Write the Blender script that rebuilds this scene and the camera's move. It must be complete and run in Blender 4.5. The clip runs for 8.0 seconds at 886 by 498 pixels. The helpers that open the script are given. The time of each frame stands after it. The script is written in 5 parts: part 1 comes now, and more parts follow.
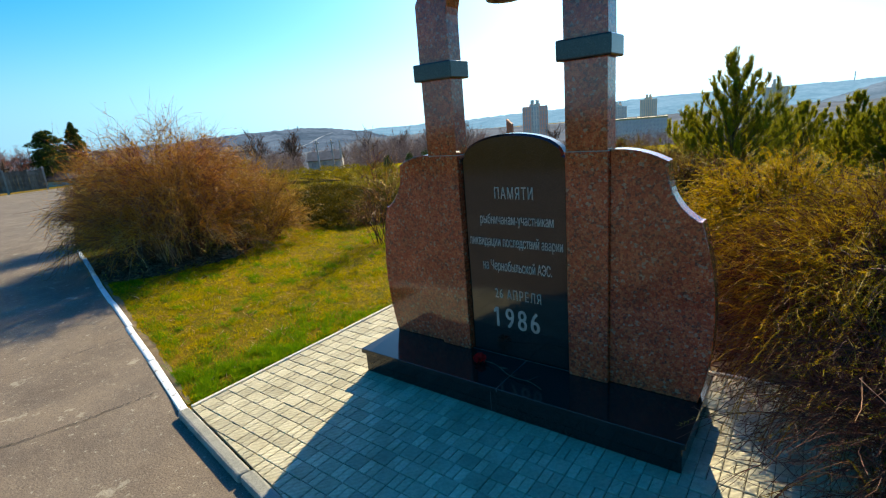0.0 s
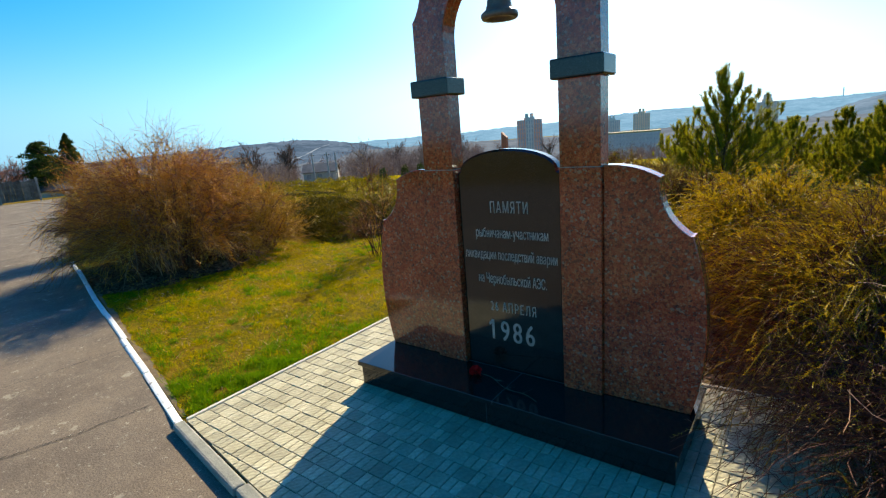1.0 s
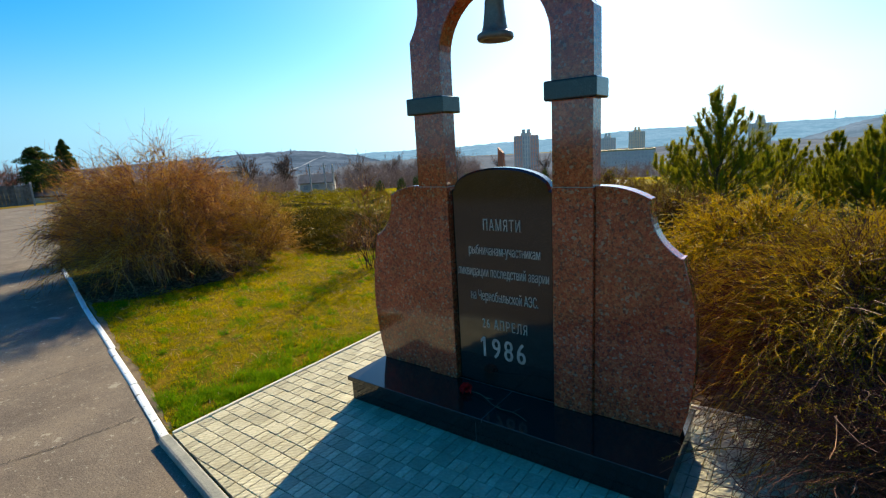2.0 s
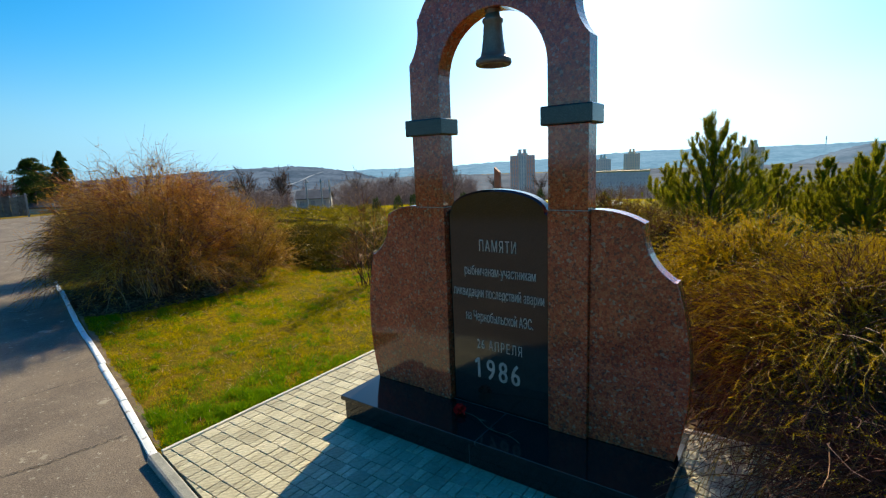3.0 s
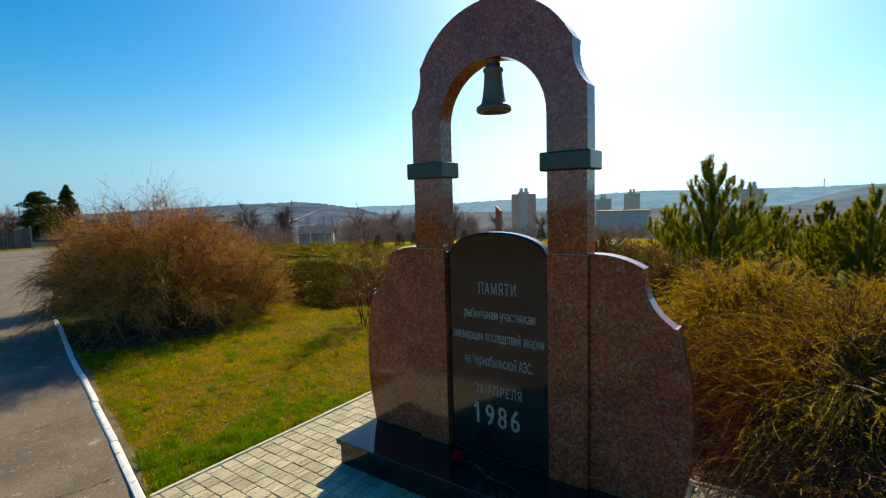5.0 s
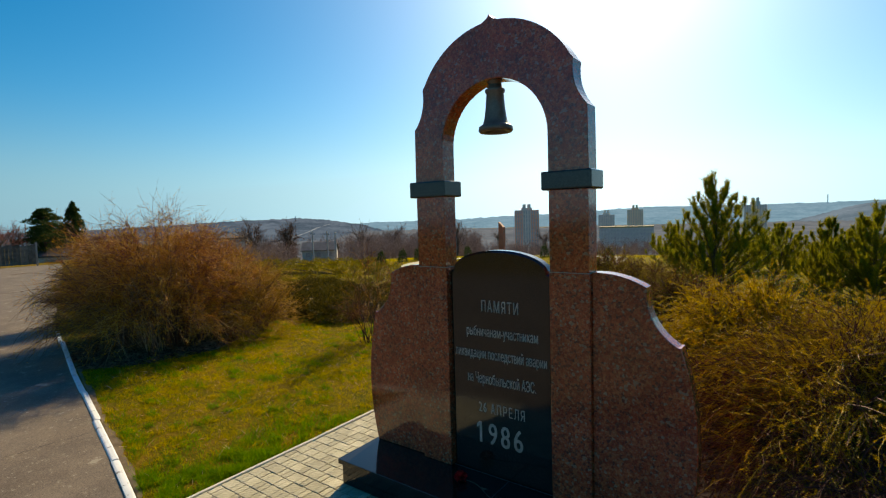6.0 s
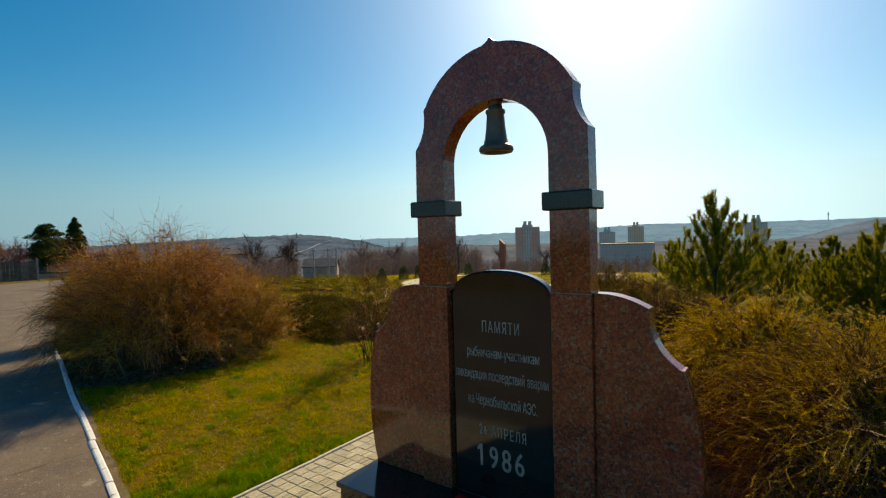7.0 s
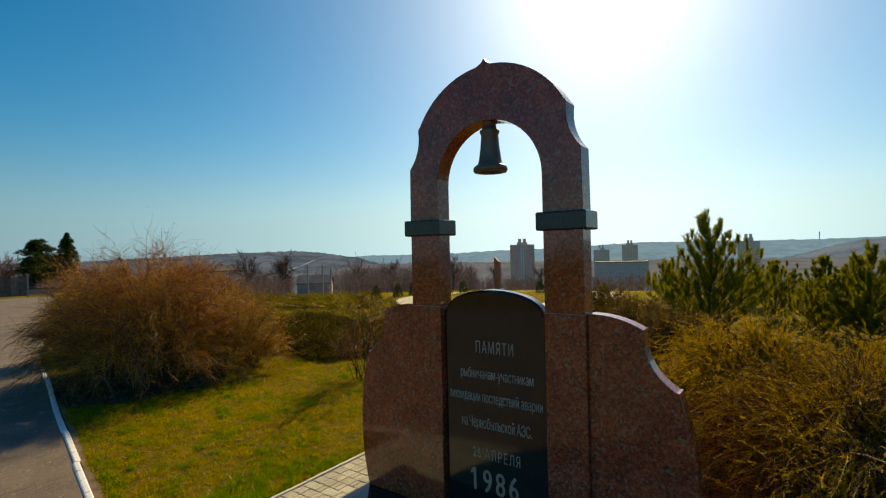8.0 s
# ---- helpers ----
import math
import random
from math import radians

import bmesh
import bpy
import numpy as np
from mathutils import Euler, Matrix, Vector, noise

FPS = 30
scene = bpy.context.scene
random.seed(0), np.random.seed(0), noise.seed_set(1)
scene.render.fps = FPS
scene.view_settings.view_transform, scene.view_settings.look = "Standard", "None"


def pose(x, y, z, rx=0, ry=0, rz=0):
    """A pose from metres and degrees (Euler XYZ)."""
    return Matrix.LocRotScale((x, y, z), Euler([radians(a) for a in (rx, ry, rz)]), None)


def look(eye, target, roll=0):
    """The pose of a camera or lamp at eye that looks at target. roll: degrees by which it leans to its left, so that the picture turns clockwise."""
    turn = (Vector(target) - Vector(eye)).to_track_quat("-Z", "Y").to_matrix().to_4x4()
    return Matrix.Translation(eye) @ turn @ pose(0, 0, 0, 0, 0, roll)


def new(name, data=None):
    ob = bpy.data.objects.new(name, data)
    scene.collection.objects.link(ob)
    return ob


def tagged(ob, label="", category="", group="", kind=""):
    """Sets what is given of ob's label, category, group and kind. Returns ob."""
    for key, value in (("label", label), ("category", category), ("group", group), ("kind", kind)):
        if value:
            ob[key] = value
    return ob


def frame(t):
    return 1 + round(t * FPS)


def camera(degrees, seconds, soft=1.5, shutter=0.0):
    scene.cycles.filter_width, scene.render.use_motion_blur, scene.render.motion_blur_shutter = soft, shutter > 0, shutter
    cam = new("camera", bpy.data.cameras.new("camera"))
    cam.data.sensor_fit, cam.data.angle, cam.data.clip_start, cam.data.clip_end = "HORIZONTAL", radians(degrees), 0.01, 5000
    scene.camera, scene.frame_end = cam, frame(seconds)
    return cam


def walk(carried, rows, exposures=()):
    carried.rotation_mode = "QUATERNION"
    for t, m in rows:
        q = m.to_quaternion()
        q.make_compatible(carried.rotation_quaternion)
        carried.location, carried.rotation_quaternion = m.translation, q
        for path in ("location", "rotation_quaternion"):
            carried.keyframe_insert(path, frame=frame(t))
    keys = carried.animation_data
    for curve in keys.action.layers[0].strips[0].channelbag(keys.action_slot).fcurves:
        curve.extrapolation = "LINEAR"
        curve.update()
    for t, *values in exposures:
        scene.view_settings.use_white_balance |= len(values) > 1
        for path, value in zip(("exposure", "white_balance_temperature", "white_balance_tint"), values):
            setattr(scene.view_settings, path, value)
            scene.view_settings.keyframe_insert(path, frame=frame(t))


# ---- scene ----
cam = camera(84.0, 8.0, soft=1.2)
PATH = [
    (0, (1.246, -2.167, 1.481), (0.0534, -0.6432, 0.9725), -4.93),
    (0.5, (1.251, -2.191, 1.49), (0.0712, -0.6495, 1.0092), -4.92),
    (1, (1.258, -2.193, 1.495), (0.0782, -0.6455, 1.0320), -4.62),
    (1.5, (1.266, -2.184, 1.504), (0.0901, -0.6276, 1.0620), -4.01),
    (3, (1.275, -2.197, 1.529), (0.1169, -0.6019, 1.1860), -2.33),
    (3.5, (1.277, -2.2, 1.537), (0.1187, -0.5982, 1.2281), -2.21),
    (4, (1.28, -2.199, 1.544), (0.1179, -0.5941, 1.2717), -1.91),
    (4.5, (1.28, -2.191, 1.549), (0.1135, -0.5825, 1.3172), -1.79),
    (6, (1.292, -2.2, 1.568), (0.1107, -0.5913, 1.4389), -1.68),
    (6.5, (1.292, -2.198, 1.573), (0.1037, -0.5923, 1.4749), -1.88),
    (7, (1.288, -2.19, 1.584), (0.1034, -0.5795, 1.5223), -1.56),
    (7.5, (1.283, -2.184, 1.59), (0.1062, -0.5676, 1.5655), -1.26),
    (8, (1.286, -2.178, 1.595), (0.1192, -0.5536, 1.6027), -1.26),
]
EXPOSURES = [(0, 0.97, 6700, 10), (3.0, 0.73, 6700, 10), (4.5, 0.57, 7000, 10.5), (6.0, 0.34, 7700, 12.5), (8.0, 0.09, 8600, 14.5)]
from mathutils import geometry

walk(cam, [(t, look(eye, target, roll)) for t, eye, target, roll in PATH], EXPOSURES)

# ---- light ----
SUN_AZ, SUN_EL = -16.8, 32.3   # degrees from +y towards +x, and above the horizon
sun_way = Vector((math.sin(radians(SUN_AZ)) * math.cos(radians(SUN_EL)), math.cos(radians(SUN_AZ)) * math.cos(radians(SUN_EL)), math.sin(radians(SUN_EL))))
world = bpy.data.worlds.new("world")
scene.world = world
world.use_nodes = True
wn, wl = world.node_tree.nodes, world.node_tree.links
sky = wn.new("ShaderNodeTexSky")
sky.sky_type, sky.sun_disc = "NISHITA", False
sky.sun_elevation, sky.sun_rotation = radians(SUN_EL), radians(SUN_AZ)
sky.air_density, sky.dust_density, sky.ozone_density, sky.altitude = 1.0, 1.15, 3.0, 100
# near the horizon the haze takes the colour out of the sky, all round
tone = wn.new("ShaderNodeHueSaturation")
tone.inputs["Hue"].default_value, tone.inputs["Saturation"].default_value = 0.478, 1.62
grey = wn.new("ShaderNodeRGBToBW")
tint = wn.new("ShaderNodeMix")
tint.data_type, tint.blend_type = "RGBA", "MULTIPLY"
tint.inputs[0].default_value, tint.inputs[7].default_value = 1.0, (0.38, 0.79, 1.2, 1)
way = wn.new("ShaderNodeTexCoord")
axes = wn.new("ShaderNodeSeparateXYZ")
haze = wn.new("ShaderNodeMapRange")
haze.interpolation_type = "SMOOTHSTEP"
for k, v in ((1, -0.02), (2, 0.24), (3, 0.5), (4, 0.0)):
    haze.inputs[k].default_value = v
blend = wn.new("ShaderNodeMix")
blend.data_type = "RGBA"
clear = wn.new("ShaderNodeMix")
clear.data_type, clear.blend_type = "RGBA", "MULTIPLY"
clear.inputs[0].default_value, clear.inputs[7].default_value = 1.0, (0.68, 0.95, 1.17, 1)
# the lowest strip of sky is as bright as what lies just above it
low = wn.new("ShaderNodeMath")
low.operation = "SMOOTH_MAX"
low.inputs[1].default_value, low.inputs[2].default_value = 0.07, 0.08
whole = wn.new("ShaderNodeCombineXYZ")
unit_way = wn.new("ShaderNodeVectorMath")
unit_way.operation = "NORMALIZE"
wl.new(axes.outputs[0], whole.inputs[0])
wl.new(axes.outputs[1], whole.inputs[1])
wl.new(axes.outputs[2], low.inputs[0])
wl.new(low.outputs[0], whole.inputs[2])
wl.new(whole.outputs[0], unit_way.inputs[0])
wl.new(unit_way.outputs[0], sky.inputs[0])
wl.new(sky.outputs[0], tone.inputs["Color"])
wl.new(sky.outputs[0], grey.inputs[0])
wl.new(grey.outputs[0], tint.inputs[6])
wl.new(way.outputs["Generated"], axes.inputs[0])
wl.new(axes.outputs[2], haze.inputs[0])
wl.new(haze.outputs[0], blend.inputs[0])
wl.new(tone.outputs[0], clear.inputs[6])
wl.new(clear.outputs[2], blend.inputs[6])
wl.new(tint.outputs[2], blend.inputs[7])
# overhead the sky is a deeper blue
high = wn.new("ShaderNodeMapRange")
high.interpolation_type = "SMOOTHSTEP"
for k, v in ((1, 0.55), (2, 0.95), (3, 0.0), (4, 1.0)):
    high.inputs[k].default_value = v
deep = wn.new("ShaderNodeMix")
deep.data_type, deep.blend_type = "RGBA", "MULTIPLY"
deep.inputs[7].default_value = (0.8, 0.86, 1.4, 1)
wl.new(axes.outputs[2], high.inputs[0])
wl.new(high.outputs[0], deep.inputs[0])
wl.new(blend.outputs[2], deep.inputs[6])
wl.new(deep.outputs[2], wn["Background"].inputs[0])
wn["Background"].inputs[1].default_value = 0.088
lamp = bpy.data.lights.new("sun", "SUN")
lamp.energy, lamp.angle, lamp.color = 5.0, radians(0.55), (1.0, 0.9, 0.62)
sun = new("sun", lamp)
sun.matrix_world = look(sun_way * 50, (0, 0, 0))


# ---- materials ----
def material(name, rough=0.7, spec=0.4):
    m = bpy.data.materials.new(name)
    m.use_nodes = True
    b = m.node_tree.nodes["Principled BSDF"]
    b.inputs["Roughness"].default_value = rough
    b.inputs["Specular IOR Level"].default_value = spec
    return m, m.node_tree.nodes, m.node_tree.links, b


def coords(n, l, scale=(1, 1, 1)):
    g = n.new("ShaderNodeTexCoord")
    q = n.new("ShaderNodeMapping")
    q.inputs["Scale"].default_value = scale
    l.new(g.outputs["Object"], q.inputs["Vector"])
    return q.outputs["Vector"]


def noise_fac(n, l, vec, scale, detail=4, rough=0.6):
    t = n.new("ShaderNodeTexNoise")
    t.inputs["Scale"].default_value, t.inputs["Detail"].default_value, t.inputs["Roughness"].default_value = scale, detail, rough
    if vec:
        l.new(vec, t.inputs["Vector"])
    return t.outputs["Fac"]


def ramp(n, l, fac, stops, interp="LINEAR"):
    r = n.new("ShaderNodeValToRGB")
    r.color_ramp.interpolation = interp
    e = r.color_ramp.elements
    while len(e) < len(stops):
        e.new(0.5)
    for k, (p, c) in enumerate(stops):
        e[k].position, e[k].color = p, (*c, 1)
    l.new(fac, r.inputs[0])
    return r.outputs[0]


def mix(n, l, fac, a, b, mode="MIX"):
    x = n.new("ShaderNodeMix")
    x.data_type, x.blend_type = "RGBA", mode
    for sock, v in ((x.inputs[0], fac), (x.inputs[6], a), (x.inputs[7], b)):
        if isinstance(v, (int, float)):
            sock.default_value = v
        elif isinstance(v, tuple):
            sock.default_value = (*v, 1)
        else:
            l.new(v, sock)
    return x.outputs[2]


def bump(n, l, b, height, strength, dist):
    k = n.new("ShaderNodeBump")
    k.inputs["Strength"].default_value, k.inputs["Distance"].default_value = strength, dist
    l.new(height, k.inputs["Height"])
    l.new(k.outputs[0], b.inputs["Normal"])


def simple(name, stops, scale, rough=0.7, spec=0.4, bumps=0.0, bump_scale=0, metal=0.0, detail=5, per="", per_amt=0.25):
    """Noise-graded paint over a ramp, a second finer grain, and a bump."""
    m, n, l, b = material(name, rough, spec)
    v = coords(n, l)
    c = ramp(n, l, noise_fac(n, l, v, scale, detail), stops)
    fine = ramp(n, l, noise_fac(n, l, v, scale * 9, 3), [(0.3, (0.78, 0.78, 0.78)), (0.7, (1.12, 1.12, 1.12))])
    c = mix(n, l, 0.7, c, fine, "MULTIPLY")
    if per:
        o = n.new("ShaderNodeObjectInfo" if per == "object" else "ShaderNodeNewGeometry")
        f = o.outputs["Random" if per == "object" else "Random Per Island"]
        sh = ramp(n, l, f, [(0, (1 - per_amt,) * 3), (1, (1 + per_amt,) * 3)])
        c = mix(n, l, 1.0, c, sh, "MULTIPLY")
    l.new(c, b.inputs["Base Color"])
    b.inputs["Metallic"].default_value = metal
    if bumps:
        bump(n, l, b, noise_fac(n, l, v, bump_scale or scale * 6, 6), bumps, 0.01)
    return m


def granite(name, stops, rough, fleck=150, big=2.5, gloss=0.5):
    """Polished stone of crystals, each one a grain of its own colour."""
    m, n, l, b = material(name, rough, gloss)
    v = coords(n, l)
    t = n.new("ShaderNodeTexVoronoi")
    t.inputs["Scale"].default_value = fleck
    l.new(v, t.inputs["Vector"])
    sep = n.new("ShaderNodeSeparateColor")
    l.new(t.outputs["Color"], sep.inputs[0])
    c = ramp(n, l, sep.outputs[0], stops, "CONSTANT")
    t2 = n.new("ShaderNodeTexVoronoi")
    t2.inputs["Scale"].default_value = fleck * 2.7
    l.new(v, t2.inputs["Vector"])
    sep2 = n.new("ShaderNodeSeparateColor")
    l.new(t2.outputs["Color"], sep2.inputs[0])
    c2 = ramp(n, l, sep2.outputs[1], stops, "CONSTANT")
    c = mix(n, l, 0.4, c, c2)
    cloud = ramp(n, l, noise_fac(n, l, v, big, 4), [(0.3, (0.6, 0.58, 0.6)), (0.7, (1.2, 1.15, 1.1))])
    c = mix(n, l, 0.8, c, cloud, "MULTIPLY")
    l.new(c, b.inputs["Base Color"])
    r = n.new("ShaderNodeMapRange")
    r.inputs[3].default_value, r.inputs[4].default_value = rough * 0.7, rough * 1.6
    l.new(noise_fac(n, l, v, 6, 5), r.inputs[0])
    l.new(r.outputs[0], b.inputs["Roughness"])
    return m


def leafy(name, stops, scale=1.5, rough=0.6, through_light=0.35, spec=0.08):
    """Thin plant matter: part of the light passes through; every blade or twig has its own shade."""
    m, n, l, b = material(name, rough, spec)
    g = n.new("ShaderNodeNewGeometry")
    v = coords(n, l)
    f = n.new("ShaderNodeMath")
    f.operation = "ADD"
    f2 = n.new("ShaderNodeMath")
    f2.operation = "MULTIPLY"
    f2.inputs[1].default_value = 0.45
    l.new(g.outputs["Random Per Island"], f2.inputs[0])
    l.new(f2.outputs[0], f.inputs[0])
    f3 = n.new("ShaderNodeMath")
    f3.operation = "MULTIPLY"
    f3.inputs[1].default_value = 0.6
    l.new(noise_fac(n, l, v, scale, 4), f3.inputs[0])
    l.new(f3.outputs[0], f.inputs[1])
    c = ramp(n, l, f.outputs[0], stops)
    l.new(c, b.inputs["Base Color"])
    if through_light:
        t = n.new("ShaderNodeBsdfTranslucent")
        l.new(c, t.inputs[0])
        x = n.new("ShaderNodeMixShader")
        x.inputs[0].default_value = through_light
        l.new(b.outputs[0], x.inputs[1])
        l.new(t.outputs[0], x.inputs[2])
        l.new(x.outputs[0], n["Material Output"].inputs[0])
    return m


RED_GRANITE = granite("red_granite", [(0.0, (0.396, 0.0536, 0.0181)), (0.3, (0.513, 0.094, 0.0313)), (0.5, (0.256, 0.0375, 0.014)), (0.66, (0.525, 0.13, 0.0428)), (0.82, (0.0933, 0.0321, 0.0215)), (0.935, (0.327, 0.224, 0.148))], 0.09, 85, 5, 0.62)
BLACK_GRANITE = granite("black_granite", [(0.0, (0.011, 0.0095, 0.009)), (0.6, (0.018, 0.0155, 0.0145)), (0.9, (0.032, 0.029, 0.027))], 0.08, 400, 2.5, 0.5)
TABLET_GRANITE = granite("black_tablet_granite", [(0.0, (0.015, 0.012, 0.0095)), (0.6, (0.024, 0.019, 0.0155)), (0.9, (0.04, 0.033, 0.027))], 0.08, 400, 2.5, 0.65)
BAND_GRANITE = granite("green_black_granite", [(0.0, (0.012, 0.018, 0.014)), (0.6, (0.022, 0.03, 0.024)), (0.9, (0.05, 0.06, 0.05))], 0.16, 300)
BRONZE = simple("dark_bronze", [(0.3, (0.13, 0.1, 0.07)), (0.7, (0.22, 0.17, 0.12))], 14, 0.45, 0.5, 0.1, 60, 0.35)
MORTAR = simple("mortar", [(0.3, (0.05, 0.048, 0.046)), (0.7, (0.11, 0.105, 0.1))], 30, 0.9)
PALE_MORTAR = simple("pale_mortar", [(0.3, (0.22, 0.17, 0.12)), (0.7, (0.36, 0.29, 0.21))], 30, 0.9)
LETTER = simple("letter_paint", [(0.3, (0.29, 0.22, 0.175)), (0.7, (0.5, 0.395, 0.32))], 18, 0.75)


def paving_stone(name, per, tone=1.0):
    """Cream concrete with a pressed pattern of slanting ridges."""
    m, n, l, b = material(name, 0.72, 0.35)
    g = n.new("ShaderNodeNewGeometry")
    v = g.outputs["Position"]
    c = ramp(n, l, noise_fac(n, l, v, 5, 5), [(0.25, (0.33, 0.28, 0.17)), (0.5, (0.43, 0.375, 0.24)), (0.75, (0.53, 0.465, 0.315))])
    c = mix(n, l, 0.7, c, ramp(n, l, noise_fac(n, l, v, 60, 4), [(0.3, (0.72, 0.72, 0.72)), (0.7, (1.15, 1.15, 1.15))]), "MULTIPLY")
    o = n.new("ShaderNodeObjectInfo") if per == "object" else g
    f = o.outputs["Random" if per == "object" else "Random Per Island"]
    c = mix(n, l, 1.0, c, ramp(n, l, f, [(0, (0.82 * tone,) * 3), (1, (1.16 * tone,) * 3)]), "MULTIPLY")
    l.new(c, b.inputs["Base Color"])
    turn = n.new("ShaderNodeMapping")
    turn.inputs["Rotation"].default_value = (0, 0, radians(38))
    l.new(v, turn.inputs["Vector"])
    w = n.new("ShaderNodeTexWave")
    w.inputs["Scale"].default_value, w.inputs["Distortion"].default_value, w.inputs["Detail"].default_value, w.inputs["Detail Scale"].default_value = 13.0, 3.5, 3.0, 2.0
    l.new(turn.outputs[0], w.inputs["Vector"])
    h = mix(n, l, 0.55, w.outputs["Fac"], noise_fac(n, l, v, 70, 5))
    bump(n, l, b, h, 0.45, 0.007)
    return m


# half stones are lightened in colour to give the sheen of their ribs
TILE, TILE_HALF, TILE_REST = paving_stone("paving_stone", "object", 0.93), paving_stone("ribbed_sheen_paving_stone", "object", 1.13), paving_stone("paving_stone_far", "island")
JOINT = simple("sandy_joint", [(0.3, (0.1, 0.09, 0.06)), (0.7, (0.2, 0.17, 0.12))], 20, 0.95, 0.2, 0.5)
CONCRETE = simple("kerb_concrete", [(0.3, (0.2, 0.195, 0.16)), (0.7, (0.32, 0.3, 0.25))], 7, 0.85, 0.3, 0.4, 80)
CREAM = simple("edging_concrete", [(0.3, (0.42, 0.37, 0.24)), (0.7, (0.55, 0.48, 0.33))], 9, 0.85, 0.3, 0.4, 80)


CREAM_EDGE = simple("pale_edging_concrete", [(0.3, (0.56, 0.51, 0.38)), (0.7, (0.68, 0.62, 0.48))], 9, 0.85, 0.3, 0.3, 80)


def whitewash():
    m, n, l, b = material("whitewashed_kerb", 0.8, 0.3)
    v = coords(n, l)
    chips = ramp(n, l, noise_fac(n, l, v, 9, 8, 0.75), [(0.0, (0, 0, 0)), (0.4, (0, 0, 0)), (0.44, (1, 1, 1))])
    c = mix(n, l, chips, (0.33, 0.3, 0.27), (0.8, 0.79, 0.76))
    grime = ramp(n, l, noise_fac(n, l, v, 3, 4), [(0.3, (0.8, 0.78, 0.75)), (0.7, (1, 1, 1))])
    l.new(mix(n, l, 0.8, c, grime, "MULTIPLY"), b.inputs["Base Color"])
    bump(n, l, b, noise_fac(n, l, v, 40, 6), 0.4, 0.01)
    return m


def asphalt():
    m, n, l, b = material("old_asphalt", 0.85, 0.3)
    v = coords(n, l)
    c = ramp(n, l, noise_fac(n, l, v, 0.9, 6, 0.65), [(0.3, (0.122, 0.089, 0.063)), (0.55, (0.168, 0.126, 0.09)), (0.75, (0.214, 0.165, 0.118))])
    grain = ramp(n, l, noise_fac(n, l, v, 110, 5, 0.8), [(0.35, (0.45, 0.45, 0.45)), (0.65, (1.5, 1.5, 1.5))])
    c = mix(n, l, 0.8, c, grain, "MULTIPLY")
    spots = ramp(n, l, noise_fac(n, l, v, 28, 5, 0.7), [(0.0, (0, 0, 0)), (0.61, (0, 0, 0)), (0.66, (0.8, 0.8, 0.8))])
    c = mix(n, l, spots, c, (0.34, 0.3, 0.23))
    pale = ramp(n, l, noise_fac(n, l, v, 5.5, 7, 0.72), [(0.0, (0, 0, 0)), (0.605, (0, 0, 0)), (0.64, (0.8, 0.8, 0.8))])
    c = mix(n, l, pale, c, (0.29, 0.25, 0.185))
    stain = ramp(n, l, noise_fac(n, l, v, 2.3, 6, 0.7), [(0.3, (0.72, 0.72, 0.74)), (0.55, (1.06, 1.05, 1.03)), (0.75, (1.2, 1.17, 1.1))])
    c = mix(n, l, 1.0, c, stain, "MULTIPLY")
    l.new(c, b.inputs["Base Color"])
    bump(n, l, b, noise_fac(n, l, v, 120, 4), 0.5, 0.006)
    return m


WHITEWASH, ASPHALT = whitewash(), asphalt()
CRACK = simple("crack_dirt", [(0.3, (0.03, 0.026, 0.02)), (0.7, (0.07, 0.06, 0.045))], 20, 0.95)


def soil_grass():
    m, n, l, b = material("turf_ground", 0.95, 0.05)
    v = coords(n, l)
    c = ramp(n, l, noise_fac(n, l, v, 1.3, 6, 0.7), [(0.3, (0.055, 0.065, 0.003)), (0.5, (0.135, 0.095, 0.004)), (0.62, (0.2, 0.115, 0.01)), (0.75, (0.19, 0.115, 0.035))])
    far = ramp(n, l, noise_fac(n, l, v, 0.05, 4), [(0.35, (0.8, 0.9, 0.7)), (0.65, (1.2, 1.0, 0.9))])
    l.new(mix(n, l, 0.7, c, far, "MULTIPLY"), b.inputs["Base Color"])
    bump(n, l, b, noise_fac(n, l, v, 30, 6), 0.8, 0.03)
    return m


TURF = soil_grass()
GRASS = leafy("grass_blades", [(0.24, (0.0673, 0.124, 0.0007)), (0.4, (0.224, 0.207, 0.0007)), (0.52, (0.393, 0.296, 0.0007)), (0.66, (0.482, 0.327, 0.0014)), (0.86, (0.628, 0.424, 0.021))], 1.6, 0.6, 0.55, 0.03)
TALL_GRASS = leafy("tall_grass_blades", [(0.2, (0.0519, 0.135, 0.002)), (0.55, (0.124, 0.235, 0.002)), (0.85, (0.291, 0.314, 0.006))], 5.0, 0.6, 0.5, 0.06)
TWIG_BROWN = leafy("brown_twigs", [(0.22, (0.0851, 0.0259, 0.0216)), (0.4, (0.291, 0.1, 0.024)), (0.55, (0.571, 0.234, 0.0144)), (0.7, (0.668, 0.34, 0.0216)), (0.86, (0.873, 0.645, 0.264))], 1.6, 0.5, 0.25, 0.15)
STEM_GREY = leafy("grey_brown_stems", [(0.2, (0.0731, 0.0306, 0.024)), (0.6, (0.195, 0.0874, 0.05)), (0.9, (0.511, 0.328, 0.19))], 1.5, 0.6, 0.0)
TIP_RED = leafy("red_brown_tips", [(0.2, (0.0812, 0.0209, 0.022)), (0.6, (0.22, 0.0665, 0.05)), (0.9, (0.418, 0.19, 0.13))], 1.5, 0.5, 0.1)
STEM_DARK = leafy("dark_brown_stems", [(0.2, (0.0348, 0.0133, 0.011)), (0.6, (0.0754, 0.0304, 0.021)), (0.9, (0.186, 0.095, 0.06))], 1.5, 0.6, 0.0)
